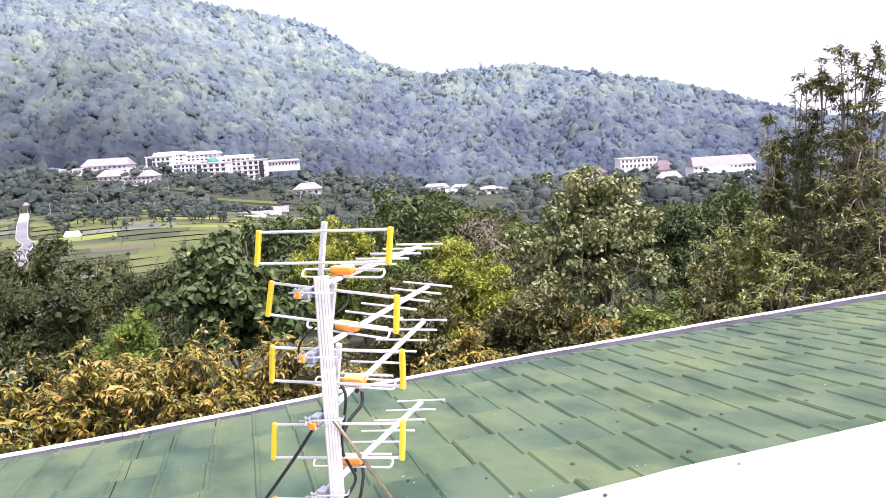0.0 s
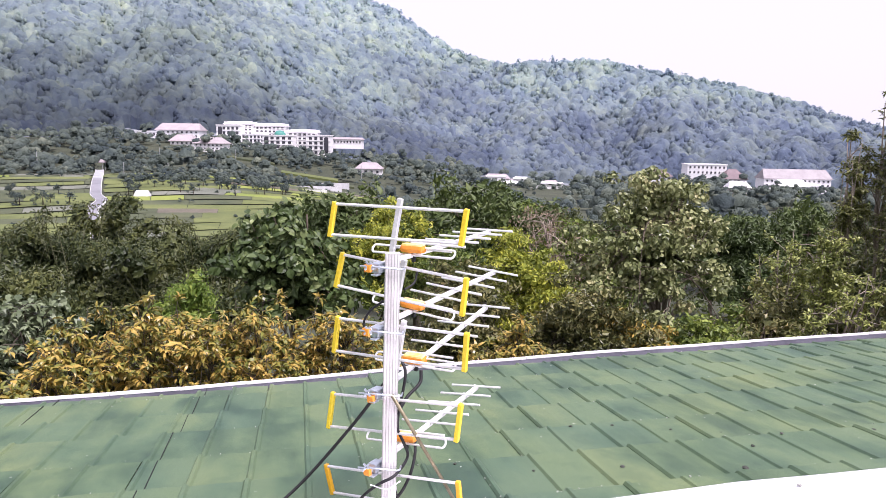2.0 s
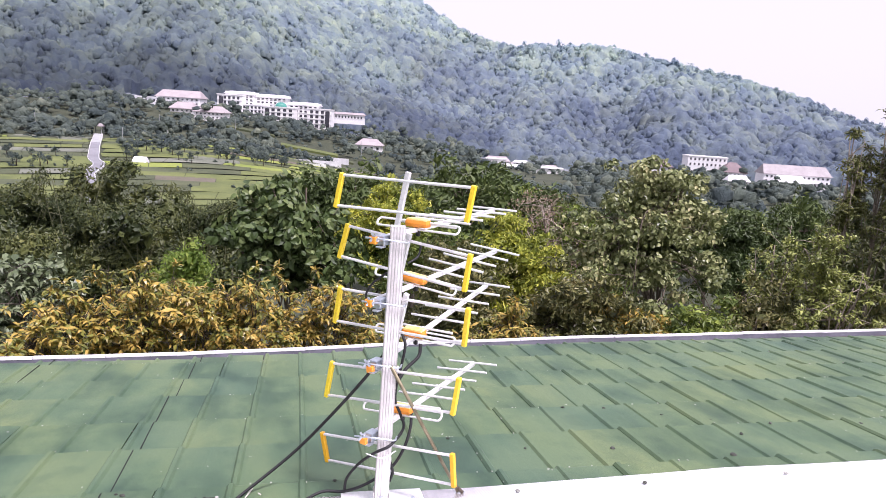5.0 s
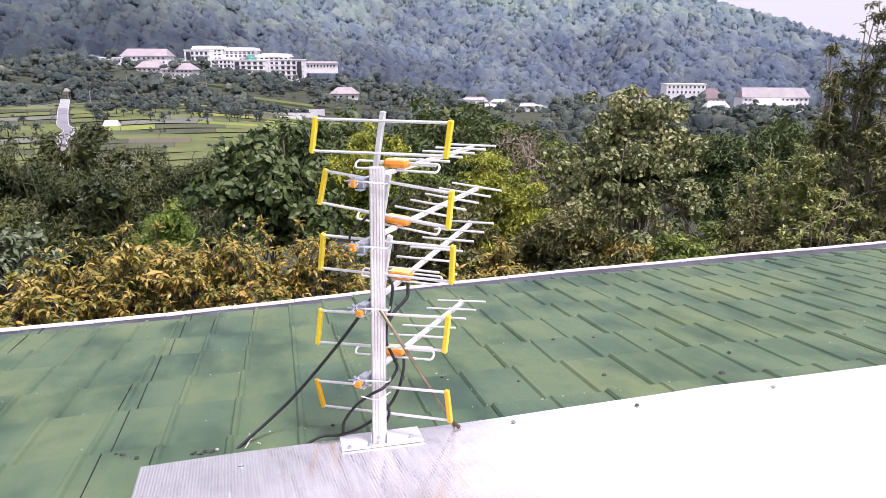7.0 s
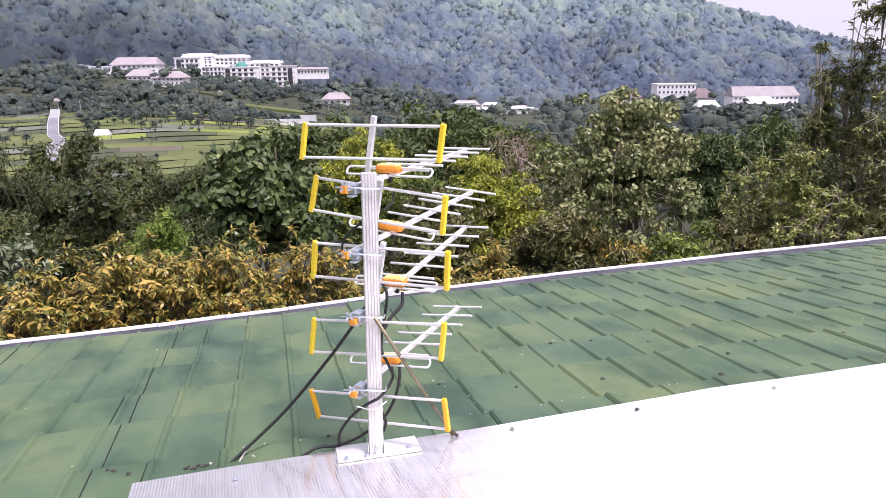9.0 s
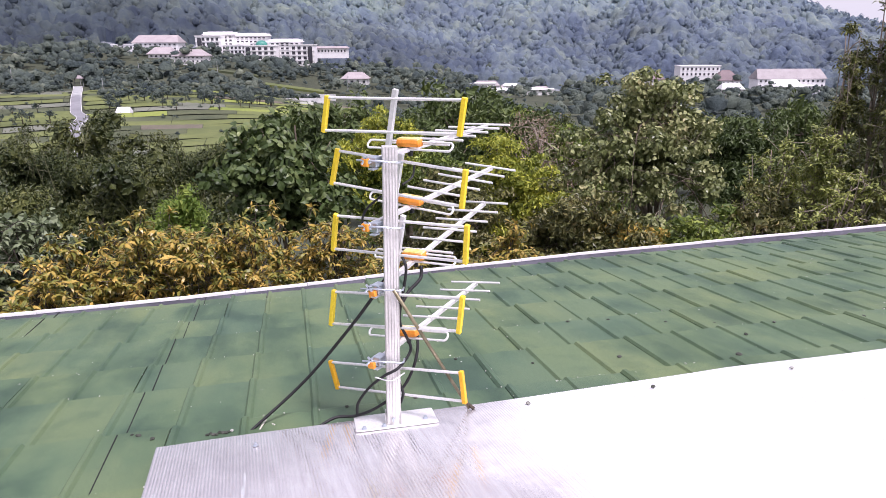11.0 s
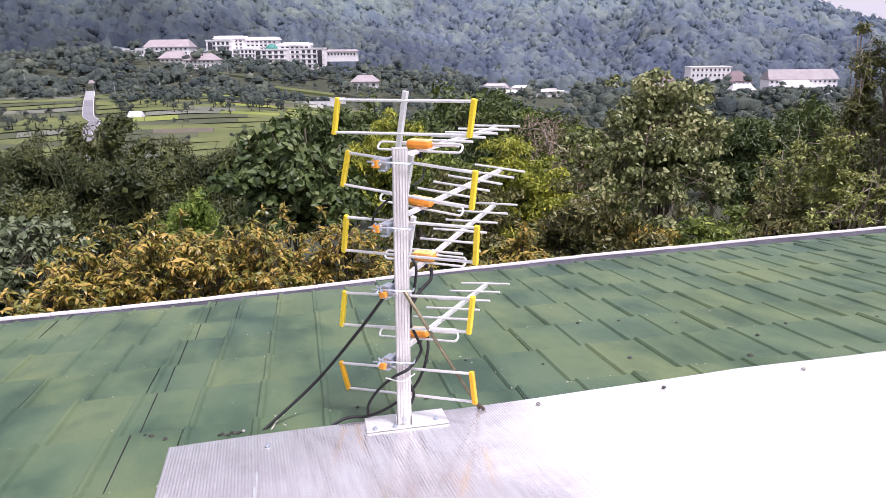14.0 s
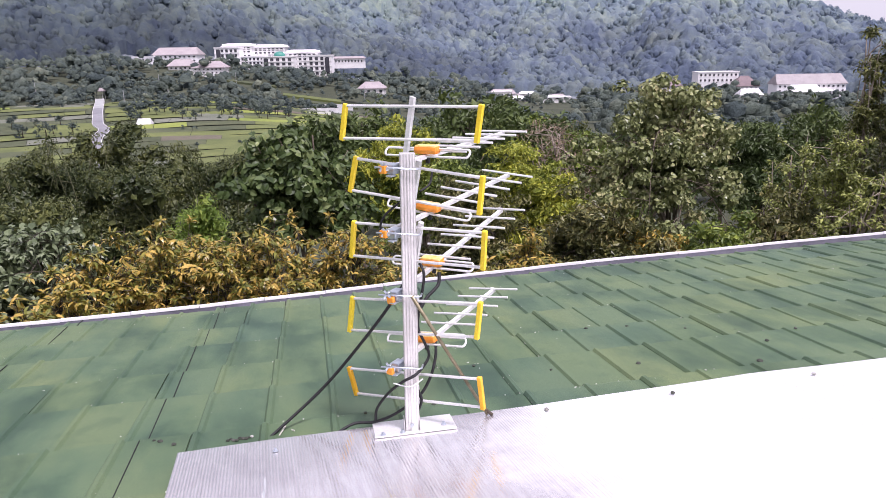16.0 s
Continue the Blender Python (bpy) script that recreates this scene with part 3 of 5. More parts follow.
# house below, out of sight
wall_m = Matrix.Translation((FOOT.x, FOOT.y, 0)) @ pose(0, 0, 0, 0, 0, 16)
wall_house = part("wall_house", box_bm((15.0, 6.0, 3.4), wall_m @ pose(3.0, -0.2, -2.62)), M["plaster"])
tagged(wall_house, "plain plastered house wall under the roof", "wall", kind="structure")

# ---- fluted translucent sheet over the ridge ----
SHEET_U0, SHEET_U1, SHEET_V1, SHEET_V0 = -0.83, 7.6, 0.075, -3.1
pitch = 0.0052
nu = int((SHEET_U1 - SHEET_U0) / pitch)
vs, fs = [], []
for k in range(nu + 1):
    u_ = SHEET_U0 + k * pitch
    edge = float(np.interp(u_, (-0.83, -0.5, 0.3, 0.93, 1.49, 2.2, 7.6), (0.126, 0.115, 0.066, 0.048, 0.040, -0.026, -0.36))) + 0.002 * math.sin(u_ * 9)
    hgt = 0.0004 if k % 2 else -0.0004
    for v_ in (edge, edge - 0.9, SHEET_V0):
        vs.append((u_, v_, hgt))
    vs.append((u_, edge, hgt - 0.008))
for k in range(nu):
    a, b = 4 * k, 4 * k + 4
    fs += [[a, b, b + 1, a + 1], [a + 1, b + 1, b + 2, a + 2], [a + 3, b + 3, b, a]]
sheet = link_mesh("polycarbonate_sheet", vs, fs, M["sheet"])
sheet.matrix_world = RM
tagged(sheet, "dusty white fluted polycarbonate sheet screwed over the roof", "roof sheet")
part("edge_batten", box_bm((8.4, 0.05, 0.024), pose(3.36, -0.12, -0.030, 0, 0, -3.2)), M["deck"], sheet)


def screw(u_, v_, w_, parent):
    bm = bmesh.new()
    bmesh.ops.create_cone(bm, cap_ends=True, segments=12, radius1=0.010, radius2=0.009, depth=0.003, matrix=pose(u_, v_, w_ + 0.0015))
    bmesh.ops.create_cone(bm, cap_ends=True, segments=6, radius1=0.0062, radius2=0.0058, depth=0.007, matrix=pose(u_, v_, w_ + 0.0065))
    return part("screw", bm, M["zinc"], parent, "zinc hex-head screw with washer")


screw(-0.493, -0.008, 0.002, sheet)

# ---- mast ----
mast = empty("antenna_mast", Matrix.Translation(FOOT))
tagged(mast, "ribbed aluminium antenna mast bolted to a base plate", "mast")
MAST_TOP = 1.02
prof = []
HW, NRIB = 0.0255, 5
for side in range(4):
    a = math.pi / 2 * side
    for k in range(NRIB * 4):
        s = -1 + 2 * k / (NRIB * 4)
        d_ = HW - (0.0016 if k % 4 in (0, 3) else 0.0)
        c_, s_ = math.cos(a), math.sin(a)
        x_, y_ = s * HW * 0.97, -d_
        prof.append((x_ * c_ - y_ * s_, x_ * s_ + y_ * c_))
lean = Vector((0.010, 0.0, 0))
rows_z = (0.012, MAST_TOP)
vs = [(x_ + lean.x * z_ / 1.0, y_, z_) for z_ in rows_z for x_, y_ in prof]
npf = len(prof)
fs = [[k, (k + 1) % npf, npf + (k + 1) % npf, npf + k] for k in range(npf)] + [list(range(npf, 2 * npf))]
post = link_mesh("post", vs, fs, M["alu"], mast)
post.matrix_local = pose(0, 0, 0, 0, 0, 6)
plate = part("base_plate", box_bm((0.300, 0.145, 0.006), RM.to_3x3().to_4x4() @ pose(0.012, 0.024, 0.0045, 0, 0, -5), 0.0015), M["alu_white"], mast)
for u_, v_ in ((-0.114, -0.030), (-0.042, -0.034), (0.116, -0.018)):
    o_ = screw(0, 0, 0, mast)
    o_.matrix_local = RM.to_3x3().to_4x4() @ pose(u_, v_, 0.009)
for s in (-1, 1):
    part("bracket", box_bm((0.003, 0.05, 0.042), pose(s * 0.0285, -0.006, 0.03, 0, 0, 6), 0.001), M["alu"], mast)
bm = bmesh.new()
bmesh.ops.create_cone(bm, cap_ends=True, segments=6, radius1=0.007, radius2=0.007, depth=0.008, matrix=pose(0.002, -0.031, 0.035, 90, 0, 0))
part("bolt", bm, M["zinc"], mast)


# ---- antennas ----
def rod(name, a, b, r_, mat, parent, label=""):
    V, Fc = tube([a, b], r_, 10)
    return link_mesh(name, V, Fc, mat, parent, label, smooth=False)


ANT_AZ = 31.0


def antenna(rear, pitch_deg, length, bar_at, bar_top, rods, fy, half, lower=None, dirs=6):
    """A Yagi: boom forward along y, rods across along x; rods are (left x, left z, right x, right z)."""
    ob = empty("yagi_antenna", Matrix.Translation(rear) @ pose(0, 0, 0, 0, 0, -ANT_AZ) @ pose(0, 0, 0, pitch_deg, 0, 0))
    tagged(ob, "aluminium yagi antenna with yellow-capped reflector rods", "antenna", group="antennas on the mast")
    boom = part("boom", bar_bm((0, 0.0, 0), (0, length, 0), 0.0155, 0.0155), M["alu_white"], ob)
    part("boom_cap", box_bm((0.026, 0.016, 0.026), pose(0, -0.006, 0), 0.003), M["orange"], boom, "orange boom end cap")
    by = bar_at

    def reflector(top, pair, cap):
        part("reflector_bar", bar_bm((0, by, 0.0), (top[0], by, top[1]), 0.017, 0.015, 0.001, Vector((0, 1, 0))), M["alu_white"], ob)
        ends = []
        for xl, zl, xr, zr in pair:
            a, b = Vector((xl, by - 0.004, zl)), Vector((xr, by - 0.004, zr))
            rod("reflector_rod", a, b, 0.0052, M["alu_white"], ob)
            ends.append((a, b))
        for s in (0, 1):
            a, b = ends[0][s], ends[1][s]
            d = (a - b).normalized() * 0.008
            part("end_cap", bar_bm(a + d, b - d, 0.0165, 0.016, 0.003, Vector((0, 1, 0))), M[cap], ob, cap + " plastic end cap")

    reflector(bar_top, rods, "yellow")
    if lower:
        reflector(lower[0], lower[1], "amber")
    sl = (rods[0][3] - rods[0][1] + rods[1][3] - rods[1][1]) / (rods[0][2] - rods[0][0] + rods[1][2] - rods[1][0])
    rr_ = -math.degrees(math.atan(sl))
    # feed box and folded dipole
    box = part("feed_box", box_bm((0.096, 0.042, 0.030), pose(0.004, fy, 0.024, 0, rr_, 0), 0.0135), M["orange"], ob, "orange plastic feed box")
    part("lid", box_bm((0.086, 0.034, 0.012), pose(0.004, fy, 0.0362, 0, rr_, 0), 0.0058), M["bleached"], box, "sun-bleached yellow lid")
    part("socket", box_bm((0.014, 0.014, 0.022), pose(0.006, fy, -0.014), 0.004), M["black"], box)
    loop = []
    L_, h_ = 0.178, 0.0125
    for k in range(24):
        t = 2 * math.pi * (k + 0.5) / 24
        c_, s_ = math.cos(t), math.sin(t)
        x_ = math.copysign(L_ - h_, c_) + h_ * c_
        loop.append((x_, fy + 0.010 * s_, 0.014 + h_ * s_ + sl * x_))
    V, Fc = tube(loop, 0.0042, 8, closed=True)
    link_mesh("folded_dipole", V, Fc, M["alu_white"], ob, smooth=True)
    y0 = fy + 0.07
    for k in range(dirs):
        y_ = y0 + (length - 0.012 - y0) * k / (dirs - 1)
        w_ = half * (1.0 + 0.10 * (dirs - 1 - k) / dirs)
        rod("director", (-w_, y_, 0.010 - sl * w_), (w_, y_, 0.010 + sl * w_), 0.0047, M["alu_white"], ob)
        part("director_clip", box_bm((0.020, 0.012, 0.010), pose(0, y_, 0.010), 0.002), M["alu_white"], ob)
    return ob


def clamp(z_, tilt, cap_pt):
    """U-bolt with saddle and wing nuts, gripping the boom to the mast."""
    ob = empty("mast_clamp", Matrix.Translation((FOOT.x + 0.01 * z_, FOOT.y, z_)))
    tagged(ob, "zinc-plated u-bolt clamp with wing nuts", "clamp", group="clamps on the mast")
    for dz in (0.0,):
        pts = [(-0.105, -0.037, dz + 0.006), (-0.03, -0.036, dz + 0.002), (0.030, -0.036, dz - 0.003), (0.040, -0.028, dz - 0.004), (0.042, 0.0, dz - 0.004)]
        V, Fc = tube(pts, 0.0034, 8)
        link_mesh("u_bolt", V, Fc, M["zinc"], ob, smooth=True)
    part("saddle", box_bm((0.034, 0.044, 0.034), pose(-0.046, -0.004, -0.004, 0, 0, -31), 0.004), M["zinc"], ob, "bluish zinc saddle")
    part("saddle_lip", box_bm((0.022, 0.03, 0.006), pose(-0.052, -0.03, -0.024, 0, 0, -31), 0.002), M["zinc"], ob)
    wing = bmesh.new()
    add_box(wing, (0.007, 0.006, 0.034), pose(-0.078, -0.038, 0.006, 0, 38, 0), 0.001)
    add_box(wing, (0.007, 0.006, 0.034), pose(-0.074, -0.038, 0.008, 0, -38, 0), 0.001)
    part("wing_nut", wing, M["zinc"], ob)
    return ob


REARS = [Vector((-0.215, 2.272, 0.983)), Vector((-0.220, 2.272, 0.766)), Vector((-0.204, 2.272, 0.531)), Vector((-0.216, 2.272, 0.265))]
antenna(REARS[0], 1.95, 0.860, 0.120, (0.046, 0.222), ((-0.238, 0.186, 0.303, 0.197), (-0.264, 0.072, 0.285, 0.091)), 0.256, 0.115)
antenna(REARS[1], 3.46, 0.926, 0.150, (0.054, 0.222), ((-0.216, 0.213, 0.300, 0.182), (-0.253, 0.093, 0.284, 0.065)), 0.269, 0.122)
antenna(REARS[2], 10.36, 0.841, 0.130, (0.072, 0.245), ((-0.221, 0.209, 0.318, 0.238), (-0.260, 0.071, 0.300, 0.111)), 0.263, 0.117)
antenna(REARS[3], 4.5, 0.787, 0.126, (0.044, 0.245), ((-0.249, 0.183, 0.305, 0.264), (-0.280, 0.044, 0.286, 0.136)), 0.225, 0.120,
        lower=((0.018, -0.205), ((-0.305, -0.132, 0.289, -0.027), (-0.284, -0.240, 0.298, -0.139))))
for z_, rr in zip((0.985, 0.765, 0.545, 0.275), REARS):
    clamp(z_, 0, rr)

# stay and cables
stay = empty("mast_stay")
tagged(stay, "tarnished metal stay rod from mast to sheet", "stay")
V, Fc = tube([roof_pt(0.302, 0.030, 0.004), (-0.135, 2.262, 0.545)], 0.0064, 10)
link_mesh("rod", V, Fc, M["stay"], stay, smooth=True)
V, Fc = tube([roof_pt(0.317, 0.012, 0.004), roof_pt(0.296, 0.036, 0.022)], 0.0066, 10)
link_mesh("foot", V, Fc, M["bark_dark"], stay, "rusted dark foot")


def cable(ctrl, r_, label):
    V, Fc = tube(curve_points(ctrl), r_ * 0.82, 8)
    ob = link_mesh("coaxial_cable", V, Fc, M["black"], smooth=True)
    return tagged(ob, label, "cable", group="cables on the mast")


cable([(-0.160, 2.345, 0.585), (-0.178, 2.345, 0.545), (-0.30, 2.405, 0.36), (-0.50, 2.475, 0.10), roof_pt(-0.503, 0.233, -0.03), roof_pt(-0.535, 0.15, -0.03)], 0.0074, "taut black coaxial cable running down to the roof")
cable([roof_pt(-0.29, 0.100, -0.02), roof_pt(-0.20, 0.118, 0.012), roof_pt(-0.12, 0.10, 0.014), (-0.210, 2.345, 0.054), (-0.124, 2.350, 0.121), (-0.081, 2.370, 0.189), (-0.062, 2.410, 0.253), (-0.062, 2.440, 0.302)], 0.0070, "black coaxial cable rising from the sheet to a feed box")
cable([roof_pt(-0.118, 0.105, 0.012), (-0.282, 2.340, 0.074), (-0.239, 2.335, 0.139), (-0.178, 2.262, 0.222), (-0.123, 2.262, 0.256), (-0.085, 2.350, 0.281), (-0.099, 2.350, 0.334), (-0.120, 2.345, 0.388), (-0.118, 2.345, 0.453), (-0.107, 2.350, 0.509), (-0.096, 2.360, 0.590), (-0.110, 2.380, 0.628)], 0.0066, "looped black coaxial cable tied to the mast")
cable([(-0.134, 2.345, 0.220), (-0.129, 2.345, 0.156), (-0.115, 2.345, 0.110), (-0.125, 2.345, 0.070)], 0.0066, "short black coaxial cable behind the mast")
cable([(-0.044, 2.460, 0.568), (-0.048, 2.440, 0.526), (-0.089, 2.390, 0.494), (-0.116, 2.350, 0.457)], 0.0078, "black coaxial cable hanging from a feed box")
cable([(-0.174, 2.340, 0.856), (-0.221, 2.350, 0.815), (-0.242, 2.350, 0.775), (-0.233, 2.340, 0.737)], 0.0048, "short black cable loop beside the mast")
cable([(-0.063, 2.460, 0.942), (-0.073, 2.450, 0.899), (-0.105, 2.400, 0.883)], 0.0048, "short black cable under the top feed box")
tie = link_mesh("cable_tie", *tube(curve_points([(-0.21, 2.268, 0.215), (-0.15, 2.26, 0.205), (-0.105, 2.28, 0.225)]), 0.0022, 6), M["white_rim"])
tagged(tie, "white plastic cable tie round the mast", "cable tie")


# ---- grit and twigs on the roof ----
def pebble(p_, s):
    bm = bmesh.new()
    bmesh.ops.create_icosphere(bm, subdivisions=2, radius=1.0)
    sd = random.random() * 50
    for v in bm.verts:
        v.co *= 1 + 0.45 * noise.noise(v.co * 1.3 + Vector((sd, 0, 0)))
        v.co.z *= 0.6
        v.co *= s
    ob = part("pebble", bm, M["pebble"], smooth=False)
    ob.matrix_world = Matrix.Translation(p_) @ pose(0, 0, 0, 0, 0, sd * 30)
    return tagged(ob, "small dark mossy pebble lying on the roof", "pebble", group="pebbles on the roof")


def tile_w(u_, v_):
    v_ = (GRID.inverted() @ Vector((u_, v_, 0))).y
    for a, b in zip(COURSES, COURSES[1:]):
        if a <= v_ < b:
            return DECK_W + BUTT * (v_ - a) / (b - a) + 0.002
    return DECK_W


for u_, v_, s in ((-0.939, 0.339, 0.008), (-0.915, 0.323, 0.012), (-0.862, 0.277, 0.010), (1.753, 0.290, 0.019), (1.217, 0.476, 0.014), (1.522, 1.115, 0.011), (1.539, 0.734, 0.012), (1.803, 0.961, 0.009), (2.264, 0.636, 0.010), (1.988, 0.525, 0.012), (2.037, 0.833, 0.010), (2.773, 0.535, 0.012), (1.041, 1.222, 0.012), (1.1, 1.266, 0.013), (1.287, 1.165, 0.012), (1.25, 0.745, 0.012), (0.565, 0.34, 0.009), (0.473, 0.749, 0.009), (0.153, 0.28, 0.011), (0.11, 0.33, 0.008), (-0.778, 1.915, 0.009), (0.8, 0.56, 0.008), (-0.13, 0.30, 0.009)):
    pebble(roof_pt(u_, v_, tile_w(u_, v_) + s * 0.4), s * 0.9)
for u_, v_ in ((0.525, -0.027), (1.053, -0.06), (1.699, -0.096)):
    pebble(roof_pt(u_, v_, 0.008), 0.009)
for k in range(9):
    u_ = -0.665 + 0.011 * k
    pebble(roof_pt(u_, 0.23 + 0.02 * random.random(), tile_w(u_, 0.24) + 0.003), 0.005 + 0.004 * random.random())
twig = empty("dry_twig")
tagged(twig, "small pale broken twig lying on the roof", "twig")
for a, b in (((-0.481, 0.39), (-0.418, 0.23)), ((-0.45, 0.285), (-0.475, 0.21))):
    V, Fc = tube([roof_pt(*a, tile_w(*a) + 0.006), roof_pt(*b, tile_w(*b) + 0.006)], [0.004, 0.0025], 6)
    link_mesh("stick", V, Fc, M["straw"], twig)


# ---- plants ----
def leaf_cloud(points, out_dirs, size, template, droop=0.3, spread=0.9, g=None, faces_to=None):
    """Numbers for many leaves: each at a point, pointing about its direction, folded along the midrib."""
    g = g or rng
    n_ = len(points)
    d = out_dirs + g.normal(0, spread, (n_, 3))
    d[:, 2] -= droop
    d /= np.linalg.norm(d, axis=1)[:, None] + 1e-9
    up = np.array([0, 0, 1.0]) + g.normal(0, 0.45, (n_, 3))
    if faces_to is not None:
        up = faces_to + np.array([0, 0, 0.2]) + g.normal(0, 0.3, (n_, 3))
    s = np.cross(d, up)
    s /= np.linalg.norm(s, axis=1)[:, None] + 1e-9
    nn = np.cross(s, d)
    sc = size * g.uniform(0.6, 1.3, n_)
    T = np.array(template[0], float)
    V = points[:, None, :] + sc[:, None, None] * (T[None, :, 0:1] * s[:, None, :] + T[None, :, 1:2] * d[:, None, :] + T[None, :, 2:3] * nn[:, None, :])
    k = len(T)
    Fc = []
    for f in template[1]:
        Fc.append(np.arange(n_)[:, None] * k + np.array(f)[None, :])
    Fc = np.concatenate(Fc)
    return V.reshape(-1, 3), Fc


def ball(sub):
    bm = bmesh.new()
    bmesh.ops.create_icosphere(bm, subdivisions=sub, radius=1.0)
    T = np.array([v.co[:] for v in bm.verts])
    Fi = np.array([[v.index for v in f.verts] for f in bm.faces])
    bm.free()
    return T, Fi


BLADE = ([(0, 0, 0), (0.2, 0.45, 0.06), (0, 1, -0.12), (-0.2, 0.45, 0.06)], [(0, 1, 2), (0, 2, 3)])
BROAD = ([(0, 0, 0), (0.33, 0.3, 0.07), (0.3, 0.68, 0.03), (0, 1, -0.16), (-0.3, 0.68, 0.03), (-0.33, 0.3, 0.07), (0, 0.5, -0.02)],
         [(0, 1, 6), (1, 2, 6), (2, 3, 6), (3, 4, 6), (4, 5, 6), (5, 0, 6)])
FAT = ([(0, 0, 0), (0.3, 0.45, 0.08), (0, 1, -0.1), (-0.3, 0.45, 0.08)], [(0, 1, 2), (0, 2, 3)])
ARCH = ([(0, 0, 0), (0.15, 0.38, 0.09), (0.12, 0.7, 0.04), (0, 1, -0.2), (-0.12, 0.7, 0.04), (-0.15, 0.38, 0.09)],
        [(0, 1, 5), (1, 2, 5), (2, 4, 5), (2, 3, 4)])


def tree(name, label, at, height, crown_r, crown_h, leaf_mat, bark, n_tips, per_tip, leaf_len, template=BLADE, tip_spread=0.22,
         droop=0.3, trunk_r=0.08, whorl=False, twigs=True, seed=1, category="tree", open_base=0.35, stems=1, plumes=0, core=0.62, inner=26, cone=0.0, sway=1.0):
    """Tapered trunk, limbs to an uneven crown, twigs, and leaves in tufts at the twig ends."""
    g = np.random.default_rng(seed)
    V_all, F_all, off = [], [], 0
    top = np.array([0, 0, height])
    c0 = np.array([0, 0, height - crown_h * 0.55])
    tips = []
    def put(pts, rad, sides):
        nonlocal off
        V, Fc = tube(pts, rad, sides)
        V_all.append(V)
        F_all.extend([[i + off for i in f] for f in Fc])
        off += len(V)
    bases = [g.normal(0, 0.25 * sway * (stems > 1), 2) for _ in range(stems)]
    trunks = []
    for b in bases:
        w = g.normal(0, 0.10 * crown_r, (4, 2))
        spread = b * 1.8
        tp = np.array([[b[0], b[1], -0.4], [b[0] + w[0, 0], b[1] + w[0, 1], height * 0.35], [spread[0] + w[1, 0], spread[1] + w[1, 1], height * 0.65], [spread[0] * 1.4 + w[2, 0], spread[1] * 1.4 + w[2, 1], height * 0.94]])
        tp = curve_points(tp, 5)
        trunks.append(tp)
        put(tp, np.linspace(trunk_r, trunk_r * 0.18, len(tp)), 8)
    limbs = max(5, n_tips // 7)
    for li in range(limbs):
        tp = trunks[li % stems]
        f = g.uniform(0.42, 0.97)
        start = tp[int(f * (len(tp) - 1))]
        th = g.uniform(0, 2 * np.pi)
        zz = g.uniform(-open_base, 1.0)
        thin = 1 - cone * max(0.0, (zz + open_base) / (1 + open_base))
        rr = crown_r * math.sqrt(max(0.05, 1 - (max(0, zz)) ** 2)) * g.uniform(0.6, 1.08) * thin
        end = c0 + np.array([math.cos(th) * rr, math.sin(th) * rr, zz * crown_h * 0.55 * g.uniform(0.8, 1.1)]) + np.array([tp[-1][0], tp[-1][1], 0]) * 0.5
        mid = (start + end) / 2 + np.array([0, 0, 0.10 * crown_h]) + g.normal(0, 0.06 * crown_r, 3)
        lp = curve_points([start, mid, end], 4)
        lr = trunk_r * 0.38 * (1 - 0.5 * f) + 0.004
        put(lp, np.linspace(lr, lr * 0.25, len(lp)), 6)
        for k in range(7):
            q = lp[int(g.uniform(0.4, 1.0) * (len(lp) - 1))]
            tip = q + g.normal(0, 1, 3) * np.array([0.30, 0.30, 0.22]) * crown_r * 0.75 * (0.35 + 0.65 * thin)
            tips.append((q, tip))
            if twigs:
                put(np.array([q, (q + tip) / 2 + [0, 0, 0.03 * crown_r], tip]), np.array([lr * 0.3, lr * 0.22, lr * 0.1]) + 0.002, 4)
    pts, dirs, facing = [], [], []
    for q, tip in tips:
        n_ = max(3, int(per_tip * (1.15 if whorl else 1.5) * g.uniform(0.5, 1.4)))
        ax = (tip - q) / (np.linalg.norm(tip - q) + 1e-6)
        if whorl:
            p_ = tip + ax * g.uniform(-0.5, 0.05, (n_, 1)) * tip_spread * 1.6 + g.normal(0, 0.05, (n_, 3)) * tip_spread
            th = g.uniform(0, 2 * np.pi, n_)
            dd = np.stack([np.cos(th), np.sin(th), np.full(n_, 0.25)], 1) + ax * 0.35
        else:
            sp = g.normal(0, 1, (n_, 3))
            sp /= np.linalg.norm(sp, axis=1)[:, None] + 1e-6
            sp[:, 2] = np.abs(sp[:, 2]) * 1.25 - 0.35
            p_ = tip + sp * tip_spread * 1.7 * g.uniform(0.3, 1.12, (n_, 1)) ** 0.6 * np.array([1.15, 1.15, 0.8])
            tg = g.normal(0, 1, (n_, 3))
            dd = tg - sp * (tg * sp).sum(1)[:, None] + sp * 0.30
            facing.append(sp)
        pts.append(p_)
        dirs.append(dd)
    for k in range(plumes):
        th, tp = g.uniform(0, 6.28), trunks[k % stems]
        o = np.array([math.cos(th), math.sin(th), 0])
        s0 = tp[-1] - [0, 0, 0.5]
        hgt, reach = g.uniform(0.3, 0.9), g.uniform(0.4, 0.9)
        arc = curve_points([s0, s0 + o * 0.3 * reach + [0, 0, hgt * 0.8], s0 + o * 0.8 * reach + [0, 0, hgt], s0 + o * 1.25 * reach + [0, 0, hgt * 0.65]], 6)
        put(arc, np.linspace(0.02, 0.005, len(arc)), 4)
        m_n = 130
        q_ = arc[g.integers(5, len(arc), m_n)] + g.normal(0, 0.13, (m_n, 3))
        pts.append(q_)
        f_ = g.normal(0, 0.5, (m_n, 3)) + [0, 0, 1.0]
        facing.append(f_)
        dirs.append(o + g.normal(0, 0.6, (m_n, 3)) - [0, 0, 0.6])
